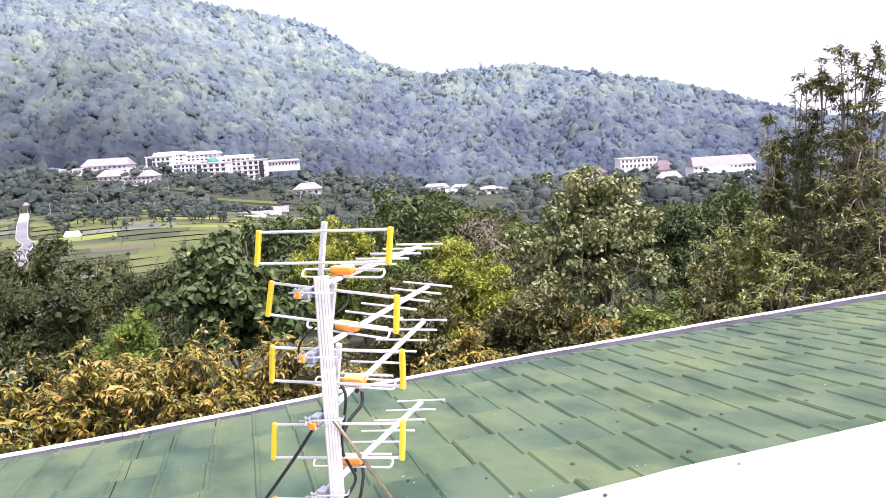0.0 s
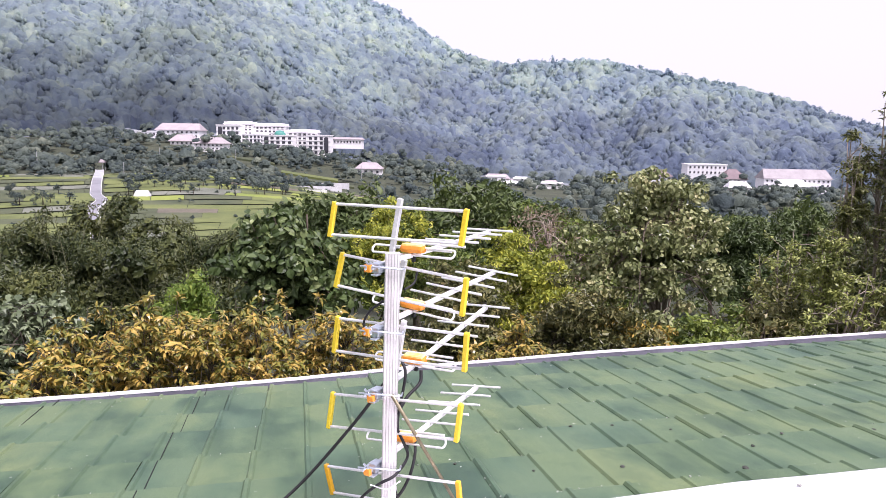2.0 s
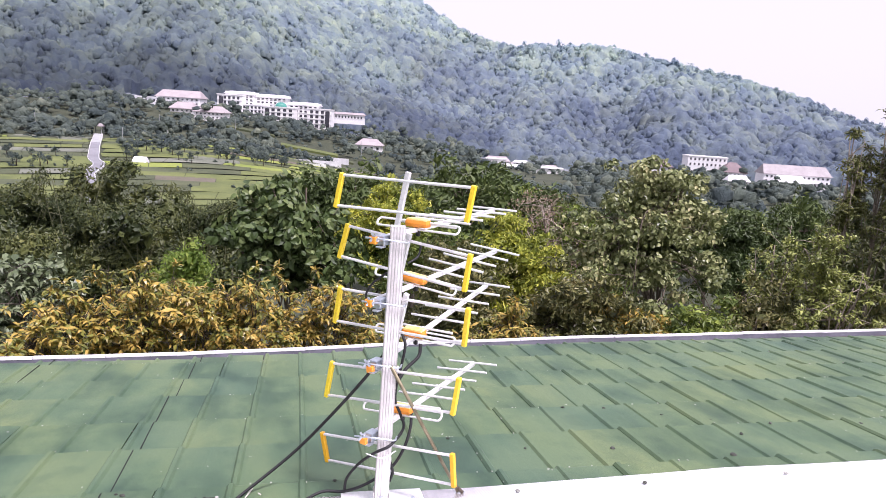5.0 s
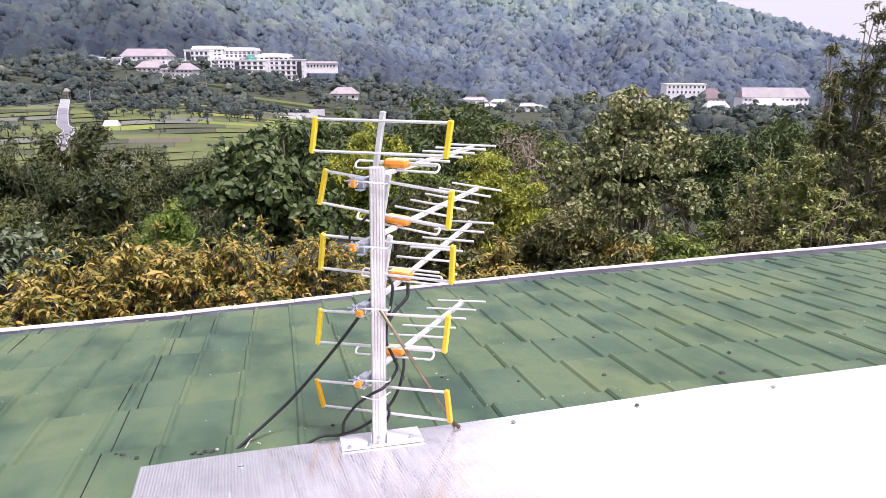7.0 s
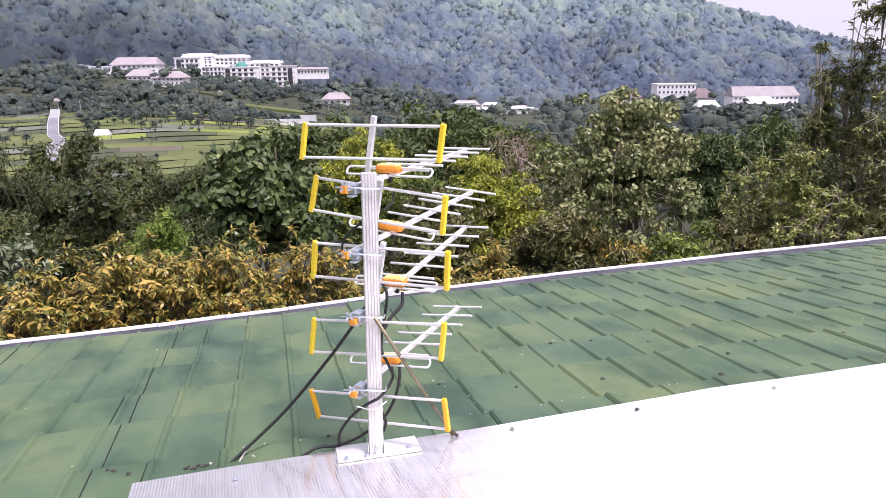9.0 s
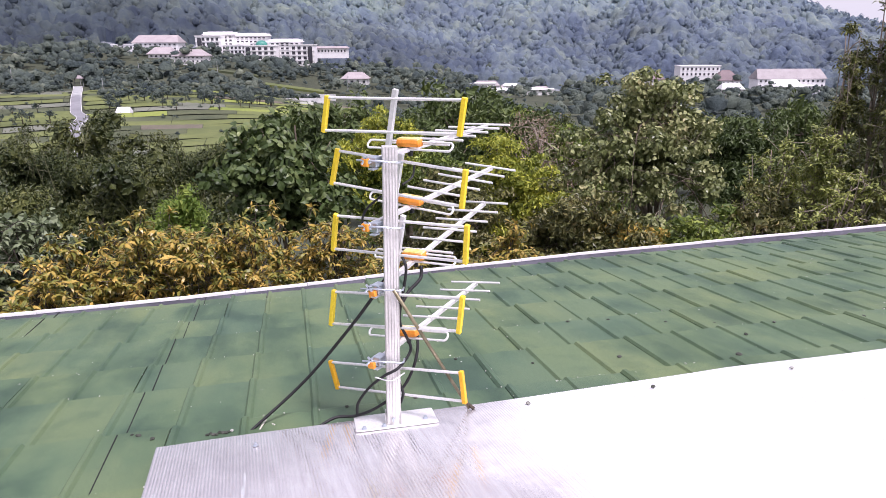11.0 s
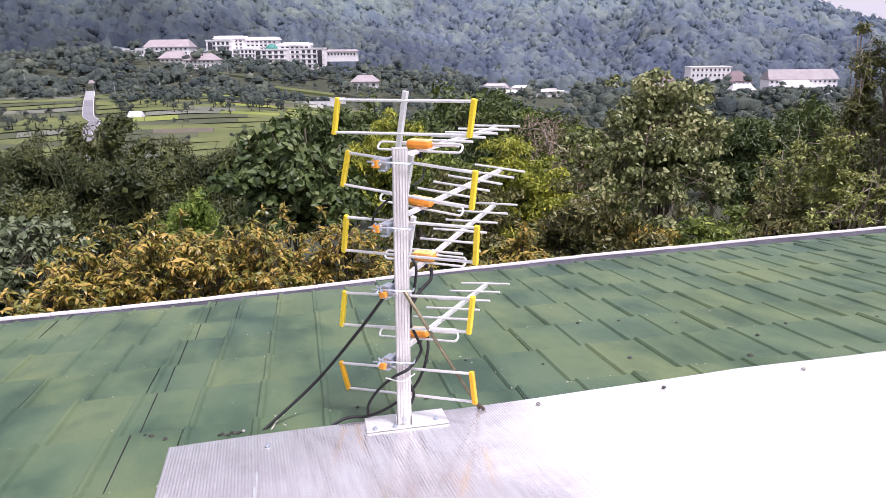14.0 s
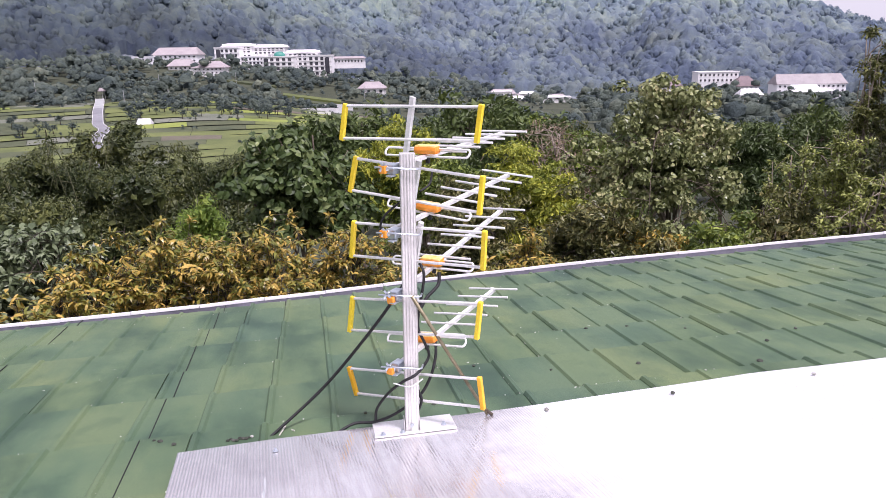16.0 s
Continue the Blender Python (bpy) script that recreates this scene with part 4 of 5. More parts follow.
    P, Dr = np.concatenate(pts), np.concatenate(dirs)
    LV, LF = leaf_cloud(P, Dr, leaf_len, template, droop, 0.55 if whorl else 0.4, g, None if whorl else np.concatenate(facing))
    if core and not whorl:          # older, larger leaves inside each clump
        C = np.repeat(np.array([tip for q, tip in tips]), inner, axis=0)
        sp = g.normal(0, 1, C.shape)
        sp /= np.linalg.norm(sp, axis=1)[:, None]
        P2 = C + sp * tip_spread * 1.7 * core * g.uniform(0.3, 1.0, (len(C), 1)) * np.array([1.1, 1.1, 0.75])
        tg = g.normal(0, 1, C.shape)
        V2, F2 = leaf_cloud(P2, tg - sp * (tg * sp).sum(1)[:, None], tip_spread * 1.0, FAT, droop, 0.3, g, sp)
        LF = np.concatenate([np.asarray(LF), F2 + len(LV)]).tolist() if template is not BROAD else np.asarray(LF).tolist() + (F2 + len(LV)).tolist()
        LV = np.concatenate([LV, V2])
    ob = empty(name, Matrix.Translation(at))
    tagged(ob, label, category)
    link_mesh("trunk", np.concatenate(V_all), F_all, bark, ob, smooth=True)
    link_mesh("crown", LV, LF, leaf_mat, ob)
    return ob


def plant_at(az, r):
    x, y = r * math.sin(radians(az)), r * math.cos(radians(az))
    return Vector((x, y, land_z(x, y)))


def height_for(az, r, el):
    return sight(az, el, r).z - plant_at(az, r).z


# saplings with rust-coloured young leaves beyond the eave
for k, (az, r, el) in enumerate(((-36, 9.3, -15.5), (-33.2, 8.8, -16.6), (-30.6, 9.2, -14.6), (-28.4, 9.8, -12.6), (-26.0, 10.2, -12.3), (-23.8, 9.8, -12.4), (-21.6, 10.3, -13.4), (-19.4, 9.6, -14.2), (-17.2, 10.2, -12.6), (-15.2, 9.8, -12.5), (-13.0, 10.4, -14.6), (-10.4, 10.6, -13.9), (-8.4, 10.4, -13.4), (-5.8, 10.8, -15.5), (-2.5, 10.8, -16.6), (3.6, 10.8, -15.8), (6.3, 11.0, -14.2), (9.6, 11.2, -16.8))):
    h = height_for(az, r, el)
    s_ = tree("sapling", "leafy sapling with rust and olive young leaves", plant_at(az, r), h, 0.58, 2.4, M["rust_leaf"], M["bark_dark"], 140, 14, 0.118, ARCH, 0.10, 0.5, 0.022, whorl=True, seed=20 + k, category="sapling")
    s_["group"] = "saplings beyond the eave"
tree("shrub", "grey-green broad-leaved shrub at the slope", plant_at(-35.5, 11.5), height_for(-35.5, 11.5, -11.4), 0.9, 2.6, M["grey_leaf"], M["bark_dark"], 120, 24, 0.13, BROAD, 0.14, 0.3, 0.05, seed=50, category="shrub")
tree("shrub", "grey-green broad-leaved shrub at the slope", plant_at(-31.4, 10.8), height_for(-31.4, 10.8, -11.6), 0.8, 2.6, M["grey_leaf"], M["bark_dark"], 120, 20, 0.15, ARCH, 0.12, 0.4, 0.05, seed=51, category="shrub", whorl=True)
tree("broadleaf_tree", "round tree with very large dull green leaves", plant_at(-12.0, 17), height_for(-12.0, 17, -4.9), 1.45, 4.2, M["teak_leaf"], M["bark"], 140, 34, 0.20, BROAD, 0.22, 0.45, 0.1, seed=63)
tree("bush", "bright lime-green bush on the slope", plant_at(-20.6, 19), height_for(-20.6, 19, -11.0), 1.1, 2.2, M["lime_leaf"], M["bark_dark"], 90, 22, 0.15, BLADE, 0.18, 0.4, 0.05, seed=61, category="bush")
# bamboo grove
for k, (az, r, el) in enumerate(((-38, 32, -7.4), (-35.5, 34, -7.2), (-33, 31, -8.2), (-31, 35, -7.3), (-28.6, 32, -7.1), (-26.7, 35, -6.5), (-25, 31, -8.0), (-23.2, 35, -6.9), (-21.4, 32, -7.2), (-19.4, 35, -7.6), (-17.6, 33, -8.4), (-15.4, 36, -8.2), (-27.5, 30, -5.9), (-26.5, 33, -5.6), (-30, 27, -10.5), (-26, 26, -11.0), (-22.5, 26, -10.6), (-34, 26, -10.6), (-18.5, 27, -10.8))):
    h = height_for(az, r, el + 0.95)
    b_ = tree("bamboo_clump", "dense dark green bamboo clump with arching tops", plant_at(az, r), h, 1.9, 6.0, M["bamboo_leaf"], M["bamboo_stem"], 35, 150, 0.15, BLADE, 0.42, 0.45, 0.05, seed=80 + k, category="bamboo", stems=4, twigs=False, inner=40, plumes=2 if k < 14 else 0)
    b_["group"] = "bamboo grove"
# centre
tree("tree", "broad olive-green tree with brownish leaf tips", plant_at(17.4, 20), height_for(17.4, 20, -2.7), 3.0, 5.6, M["olive_leaf"], M["bark"], 300, 38, 0.135, BROAD, 0.17, 0.5, 0.12, seed=110, cone=0.72, inner=16)
tree("bush", "yellow-green leafy bush in the hollow", plant_at(5.2, 15.5), height_for(5.2, 15.5, -8.9), 1.35, 3.0, M["gold_leaf"], M["bark_dark"], 150, 42, 0.11, BLADE, 0.15, 0.3, 0.05, seed=111, category="bush")
tree("bush", "yellow-green leafy bush beside the broadleaf tree", plant_at(-5.0, 22), height_for(-5.0, 22, -5.6), 1.5, 3.6, M["gold_leaf"], M["bark_dark"], 150, 38, 0.13, BLADE, 0.19, 0.3, 0.06, seed=124, category="bush")
tree("bush", "yellow-green leafy bush in the hollow", plant_at(9.2, 15), height_for(9.2, 15, -9.8), 1.2, 3.0, M["gold_leaf"], M["bark_dark"], 140, 42, 0.11, BLADE, 0.15, 0.3, 0.05, seed=112, category="bush")
tree("bush", "olive bush with under-tree shade in its leaf colour", plant_at(1.2, 14), height_for(1.2, 14, -10.5), 1.4, 3.0, M["shade_leaf"], M["bark_dark"], 140, 42, 0.11, BLADE, 0.15, 0.3, 0.05, seed=113, category="bush")
tree("bush", "olive bush with under-tree shade in its leaf colour", plant_at(12.6, 13), height_for(12.6, 13, -12.2), 1.2, 2.8, M["shade_leaf"], M["bark_dark"], 130, 42, 0.105, BLADE, 0.15, 0.3, 0.05, seed=114, category="bush")
tree("bush", "rust-tinged leafy bush below the tree", plant_at(15.8, 13.5), height_for(15.8, 13.5, -12.6), 0.9, 2.2, M["rust_leaf"], M["bark_dark"], 90, 40, 0.11, BLADE, 0.13, 0.3, 0.05, seed=115, category="bush")
tree("bush", "bright green bush beside the roof", plant_at(21.2, 13.2), height_for(21.2, 13.2, -12.8), 1.3, 2.6, M["bright_leaf"], M["bark_dark"], 130, 42, 0.11, BLADE, 0.15, 0.3, 0.05, seed=116, category="bush")
tree("bush", "olive bush with under-tree shade in its leaf colour", plant_at(25.5, 13.6), height_for(25.5, 13.6, -11.0), 1.3, 3.0, M["shade_leaf"], M["bark_dark"], 130, 42, 0.11, BLADE, 0.15, 0.3, 0.05, seed=117, category="bush")
tree("tree", "leafy green tree in the hollow", plant_at(-2.5, 22), height_for(-2.5, 22, -7.6), 1.9, 4.0, M["bright_leaf"], M["bark"], 170, 46, 0.14, BLADE, 0.22, 0.4, 0.1, seed=118)
tree("tree", "leafy green tree in the hollow", plant_at(10.5, 25), height_for(10.5, 25, -6.8), 2.2, 4.6, M["bright_leaf"], M["bark"], 190, 46, 0.15, BLADE, 0.25, 0.4, 0.1, seed=119)
tree("tree", "sparse pinkish-brown twiggy tree in the hollow", plant_at(8.4, 24), height_for(8.4, 24, -5.5), 1.7, 3.4, M["dry_leaf"], M["bark_pale"], 190, 9, 0.12, BLADE, 0.2, 0.4, 0.12, seed=120, core=0)
tree("tree", "dark green tree in the hollow", plant_at(23.5, 30), height_for(23.5, 30, -6.0), 2.6, 5.0, M["wood_leaf"], M["bark"], 200, 46, 0.19, BLADE, 0.29, 0.4, 0.12, seed=121)
# tall feathery trees
for k, (az, r, el, cr) in enumerate(((31.3, 17, 2.7, 0.45), (33.2, 17.5, 5.0, 0.62), (35.2, 17, 5.6, 0.80), (37.6, 16.5, 4.4, 1.0), (36.0, 15.5, -1.6, 1.1), (38.6, 15, -2.0, 1.3), (42.5, 16, 4.0, 1.4))):
    t_ = tree("feathery_tree", "tall thin-stemmed tree with loose feathery foliage", plant_at(az, r), height_for(az, r, el), cr, 6.6 if el > 0 else 4.6, M["tall_leaf"], M["bark_pale"], 210, 28, 0.105, ARCH, 0.34, 0.4, 0.05, whorl=True, seed=140 + k, stems=2, core=0, sway=0.35)
    t_["group"] = "tall trees beside the roof"
tree("bush", "bright yellow-green shrub below tall trees", plant_at(29.2, 14.2), height_for(29.2, 14.2, -4.8), 0.8, 3.4, M["feather_leaf"], M["bark_pale"], 150, 36, 0.105, ARCH, 0.30, 0.4, 0.05, whorl=True, seed=150, category="bush")
tree("bush", "bright yellow-green shrub below tall trees", plant_at(31.5, 13.6), height_for(31.5, 13.6, -8.6), 1.2, 3.2, M["feather_leaf"], M["bark_pale"], 150, 36, 0.105, ARCH, 0.30, 0.4, 0.05, whorl=True, seed=151, category="bush")
tree("bush", "light green feathery shrub below tall trees", plant_at(26.2, 15.5), height_for(26.2, 15.5, -6.4), 0.95, 3.4, M["feather_leaf"], M["bark_pale"], 150, 34, 0.105, ARCH, 0.30, 0.4, 0.05, whorl=True, seed=153, category="bush")
tree("bush", "olive bush with under-tree shade in its leaf colour", plant_at(35.5, 13.4), height_for(35.5, 13.4, -10.5), 1.5, 3.2, M["shade_leaf"], M["bark_dark"], 140, 40, 0.12, BLADE, 0.15, 0.4, 0.05, seed=152, category="bush")

# woodland between the slope and the valley, a few kinds repeated
kinds = [tree("woodland_tree", "dark green woodland tree below the house", plant_at(-2 + 9 * k, 52), 9.0, 3.6, 6.6, M[("wood_leaf", "bamboo_leaf", "wood_leaf")[k]], M["bark"], 100, 16, 0.38, BLADE, 0.52, 0.3, 0.2, seed=170 + k, twigs=False, inner=14) for k in range(3)]
for o_ in kinds:
    o_["group"] = "woodland below the house"
wr = random.Random(12)
for k in range(66):
    az = wr.uniform(-9, 44) if k < 50 else wr.uniform(-44, -8)
    r = wr.uniform(38, 120) if k < 50 else wr.uniform(48, 110)
    el_max = (-5.0 if (2 < az < 11 or 14 < az < 31) else -4.3) if az > -9 else -7.6
    h = min(11.0, height_for(az, r, el_max - wr.random() * 1.6))
    if h < 4.5:
        continue
    s = h / 9.0
    copy_thing(wr.choice(kinds), Matrix.Translation(plant_at(az, r)) @ pose(0, 0, 0, 0, 0, wr.uniform(0, 360)) @ Matrix.Scale(s * wr.uniform(0.95, 1.2), 4)).scale = (s, s, s)


# ---- far woods ----
def far_crowns(name, label, spots, radii, mat, per, seed, flat=0.9, clump=0.42):
    """Many distant crowns, each an uneven dome of leaf clumps facing outwards, joined."""
    g = np.random.default_rng(seed)
    n_ = len(spots)
    R0 = np.asarray(radii)
    d = g.normal(0, 1, (n_, per, 3))
    d /= np.linalg.norm(d, axis=2)[:, :, None]
    d[:, :, 2] = np.abs(d[:, :, 2]) * 1.2 - 0.3
    ph = g.uniform(0, 6.28, (n_, 1, 3))
    lobes = 0.85 + 0.25 * np.sin(4 * d[:, :, 0] + ph[:, :, 0]) * np.cos(4.6 * d[:, :, 1] + ph[:, :, 1]) + g.normal(0, 0.08, (n_, per))
    tall = g.uniform(0.75, 1.5, (n_, 1)) * flat
    off = d * (lobes * R0[:, None])[:, :, None]
    off[:, :, 2] *= tall
    P = (np.asarray(spots)[:, None, :] + off + np.array([0, 0, 0.7]) * R0[:, None, None]).reshape(-1, 3)
    nrm = (d + np.array([0, 0, 0.3]) + g.normal(0, 0.18, d.shape)).reshape(-1, 3)
    nrm /= np.linalg.norm(nrm, axis=1)[:, None]
    s = np.cross(nrm, g.normal(0, 1, nrm.shape))
    s /= np.linalg.norm(s, axis=1)[:, None]
    t = np.cross(nrm, s)
    sz = np.repeat(R0 * clump, per)[:, None] * g.uniform(0.7, 1.3, (len(P), 1))
    V = np.stack([P - s * sz, P - t * sz * 0.9 + nrm * sz * 0.3, P + s * sz, P + t * sz * 0.9 + nrm * sz * 0.3], 1).reshape(-1, 3)
    ob = link_mesh(name, V, np.arange(len(P) * 4).reshape(-1, 4), mat)
    return tagged(ob, label, "forest", kind="stuff")


def lobed_crowns(name, label, spots, radii, mat, lobes, seed, flat=0.85, leaves=0):
    """Far trees, each crown a heap of uneven leafy lobes, joined."""
    g = np.random.default_rng(seed)
    T, Fi = ball(1)
    Fi = Fi[T[Fi].mean(1)[:, 2] > -0.5]
    n_ = len(spots)
    R0 = np.repeat(np.asarray(radii), lobes)
    C = np.repeat(np.asarray(spots), lobes, axis=0)
    if lobes > 1:
        th, q = g.uniform(0, 6.283, n_ * lobes), np.sqrt(g.uniform(0.02, 1, n_ * lobes))
        tall = np.repeat(g.uniform(0.8, 1.5, n_), lobes)
        C = C + np.stack([np.cos(th) * q * 0.75, np.sin(th) * q * 0.75, (1.25 - 0.75 * q + g.normal(0, 0.18, n_ * lobes)) * tall], 1) * R0[:, None]
        R0 = R0 * g.uniform(0.32, 0.6, n_ * lobes)
    k = len(T)
    bulge = 1 + g.normal(0, 0.17, (len(C), k, 1))
    V = C[:, None, :] + T[None] * bulge * R0[:, None, None] * np.array([1, 1, flat])
    Fa = (np.arange(len(C))[:, None, None] * k + Fi[None]).reshape(-1, 3)
    V = V.reshape(-1, 3)
    if leaves:                        # sprays of leaf round each lobe
        d = g.normal(0, 1, (len(C), leaves, 3))
        d /= np.linalg.norm(d, axis=2)[:, :, None]
        d[:, :, 2] = np.abs(d[:, :, 2]) * 1.2 - 0.3
        P = (C[:, None, :] + d * (R0[:, None] * g.uniform(0.85, 1.25, (len(C), leaves)))[:, :, None] * np.array([1, 1, flat])).reshape(-1, 3)
        up = (d + g.normal(0, 0.25, d.shape)).reshape(-1, 3)
        LV, LF = leaf_cloud(P, g.normal(0, 1, P.shape), np.repeat(np.maximum(R0, 0.9) * 0.5, leaves), FAT, 0.3, 0.3, g, up)
        Fa = np.concatenate([Fa, LF + len(V)])
        V = np.concatenate([V, LV])
    ob = link_mesh(name, V, Fa, mat, smooth=True)
    return tagged(ob, label, "forest", kind="stuff")


g_ = np.random.default_rng(41)
# the canopy of the hillside: tree domes of many sizes grown together
CELL = 7.4
cr_ = np.random.default_rng(77)
JIT = cr_.random((256, 256, 4))


def canopy(x, y):
    cx, cy = np.floor(x / CELL).astype(int), np.floor(y / CELL).astype(int)
    best = np.zeros_like(x)
    for dx in (-1, 0, 1):
        for dy in (-1, 0, 1):
            j_ = JIT[(cx + dx) % 256, (cy + dy) % 256]
            px, py = (cx + dx + j_[..., 0]) * CELL, (cy + dy + j_[..., 1]) * CELL
            rad_ = CELL * (0.55 + 0.55 * j_[..., 2])
            d2 = ((x - px) ** 2 + (y - py) ** 2) / rad_ ** 2
            best = np.maximum(best, (4.0 + 9.0 * j_[..., 3]) * np.sqrt(np.clip(1 - d2, 0, 1)))
    return best


ca = np.radians(np.arange(-42, 44, 0.16))
crr = np.concatenate([np.arange(556, 760, 2.1), np.arange(760, 1075, 2.9)])
CA, CR = np.meshgrid(ca, crr, indexing="ij")
hx, hy = CR * np.sin(CA), CR * np.cos(CA)
hx = hx + cr_.normal(0, 0.35, hx.shape)
hy = hy + cr_.normal(0, 0.35, hy.shape)
top_ = canopy(hx, hy) + cr_.normal(0, 0.3, hx.shape)
for a0, a1, yb in ((-24.8, -17.0, 548), (-18.8, -6.3, 566), (15.3, 29.7, 532)):
    inside = (np.degrees(CA) > a0) & (np.degrees(CA) < a1) & (hy < yb)
    top_ = np.where(inside, -4.0, top_)
edge_ = smooth01((CR - 556) / 10)
hz = land(hx, hy) + 0.3 + top_ * edge_ - 3 * (1 - edge_)
na_, nb_ = hx.shape
ii = np.arange(na_ * nb_).reshape(na_, nb_)
Fq = np.stack([ii[:-1, :-1], ii[:-1, 1:], ii[1:, 1:], ii[1:, :-1]], -1).reshape(-1, 4)
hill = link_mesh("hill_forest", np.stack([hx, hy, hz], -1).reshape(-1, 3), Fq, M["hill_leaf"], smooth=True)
tagged(hill, "hazy green forest covering the hillside", "forest", kind="stuff")
# taller trees standing out of it, most of them along the crest
n_e = 620
ea = np.radians(g_.uniform(-41, 42, n_e))
r_crest = np.interp(np.degrees(ea), [-40, -5, 5, 40], [1050, 980, 860, 800])
er = r_crest + g_.normal(-6, 9, n_e)
ex, ey = er * np.sin(ea), er * np.cos(ea)
ok = np.ones(n_e, bool)
for a0, a1, yb in ((-24.8, -17.0, 560), (-18.8, -6.3, 576), (15.3, 29.7, 545)):
    ok &= ~((np.degrees(ea) > a0) & (np.degrees(ea) < a1) & (ey < yb))
ex, ey = ex[ok], ey[ok]
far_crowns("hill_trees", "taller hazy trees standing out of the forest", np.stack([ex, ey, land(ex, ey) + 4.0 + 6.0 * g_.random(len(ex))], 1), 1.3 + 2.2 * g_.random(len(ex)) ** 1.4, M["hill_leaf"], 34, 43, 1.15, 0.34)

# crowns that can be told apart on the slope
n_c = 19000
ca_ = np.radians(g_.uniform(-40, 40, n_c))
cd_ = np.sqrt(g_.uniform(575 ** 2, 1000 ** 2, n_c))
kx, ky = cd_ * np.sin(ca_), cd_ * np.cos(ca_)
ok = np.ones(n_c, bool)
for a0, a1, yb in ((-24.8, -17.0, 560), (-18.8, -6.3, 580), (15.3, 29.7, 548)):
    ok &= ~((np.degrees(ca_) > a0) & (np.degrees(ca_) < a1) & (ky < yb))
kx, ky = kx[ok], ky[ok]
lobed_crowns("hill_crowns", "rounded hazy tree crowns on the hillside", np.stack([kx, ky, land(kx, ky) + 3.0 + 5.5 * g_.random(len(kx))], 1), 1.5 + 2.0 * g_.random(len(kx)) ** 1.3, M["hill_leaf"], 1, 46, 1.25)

BUILT = [(-22.0, -17.5, 425, 30), (-24.5, -17.2, 495, 22), (-18.6, -6.6, 500, 24), (-7.8, -5.0, 420, 26), (2.8, 9.6, 505, 170), (15.5, 29.5, 495, 120), (-23.3, -21.3, 352, 40), (-13.6, -7.0, 322, 16)]
CLEAR = [(-13.4, -8.9, 352, 383), (-12.6, -7.6, 340, 361), (-17.6, -13.9, 386, 411)]
spots, rad = [], []
wr = random.Random(31)
while len(spots) < 2100:
    az, r = wr.uniform(-42, 42), wr.uniform(335, 600)
    if az > -6 and r < 400 and wr.random() < 0.5:
        r = wr.uniform(130, 330)
    if any(a - 0.4 < az < b + 0.4 and rb - fr_ < r * math.cos(radians(az)) < rb + 45 for a, b, rb, fr_ in BUILT) and wr.random() < 0.9:
        continue
    if -28.6 < az < -25.2 and r < 345:
        continue
    if any(a < az < b and y0 < r * math.cos(radians(az)) < y1 for a, b, y0, y1 in CLEAR):
        continue
    x, y = r * math.sin(radians(az)), r * math.cos(radians(az))
    spots.append((x, y, land_z(x, y)))
    rad.append(1.4 + 4.6 * wr.random() ** 1.9)
for k in range(150):          # low hedges among the fields
    az = wr.uniform(-40, -7)
    r = wr.choice((205, 240, 262, 280, 292, 300, 312, 322, 330)) + wr.uniform(-2, 2)
    if -28.4 < az < -25.4 or (wr.random() < 0.4 and r < 300):
        continue
    x, y = r * math.sin(radians(az)), r * math.cos(radians(az))
    spots.append((x, y, land_z(x, y)))
    rad.append(wr.uniform(0.4, 0.9))
for k in range(520):          # wood edge beyond the fields, nearer on one side of the lane
    az = wr.uniform(-41, -9)
    r = wr.uniform(288, 336) if -25.3 < az < -14.5 else wr.uniform(318, 340)
    if -27.7 < az < -25.7 or -32.5 < az < -30.6 or (-13.6 < az < -7 and r < 326):
        continue
    x, y = r * math.sin(radians(az)), r * math.cos(radians(az))
    spots.append((x, y, land_z(x, y)))
    rad.append(wr.uniform(0.9, 2.6))
for k in range(230):
    az, yy = (wr.uniform(-17.2, -7), wr.uniform(455, 486)) if k < 46 else (wr.uniform(-24.5, -16.5), wr.uniform(366, 392)) if k < 120 else (wr.uniform(14.5, 30.5), wr.uniform(470, 491)) if k < 190 else (wr.uniform(18.7, 21.9), wr.uniform(500, 507))
    x = yy * math.tan(radians(az))
    spots.append((x, yy, land_z(x, yy)))
    rad.append(wr.uniform(1.0, 2.2) if k < 120 else wr.uniform(2.4, 4.2) if k < 190 else wr.uniform(4.6, 6.2))
for a0, a1, y0, y1, r0, r1, n_ in ((18.6, 22.0, 500, 507, 5.4, 6.6, 18), (16.2, 18.2, 496, 506, 3.2, 4.2, 8), (22.0, 24.2, 482, 494, 3.0, 3.9, 10), (24.4, 29.6, 470, 484, 2.8, 3.6, 22), (-22.6, -17.4, 436, 446, 2.0, 3.4, 26), (-21.9, -17.6, 398, 408, 1.6, 2.6, 26), (-18.4, -9.0, 498, 512, 2.0, 3.6, 34), (-9.4, -6.6, 515, 528, 2.0, 3.0, 12), (-7.6, -5.0, 408, 420, 1.2, 2.2, 14), (2.8, 9.8, 452, 466, 1.6, 2.6, 20)):
    for k in range(n_):
        az, y = wr.uniform(a0, a1), wr.uniform(y0, y1)
        x = y * math.tan(radians(az))
        spots.append((x, y, land_z(x, y)))
        rad.append(wr.uniform(r0, r1))
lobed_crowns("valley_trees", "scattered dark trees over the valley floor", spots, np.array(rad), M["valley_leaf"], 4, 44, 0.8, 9)

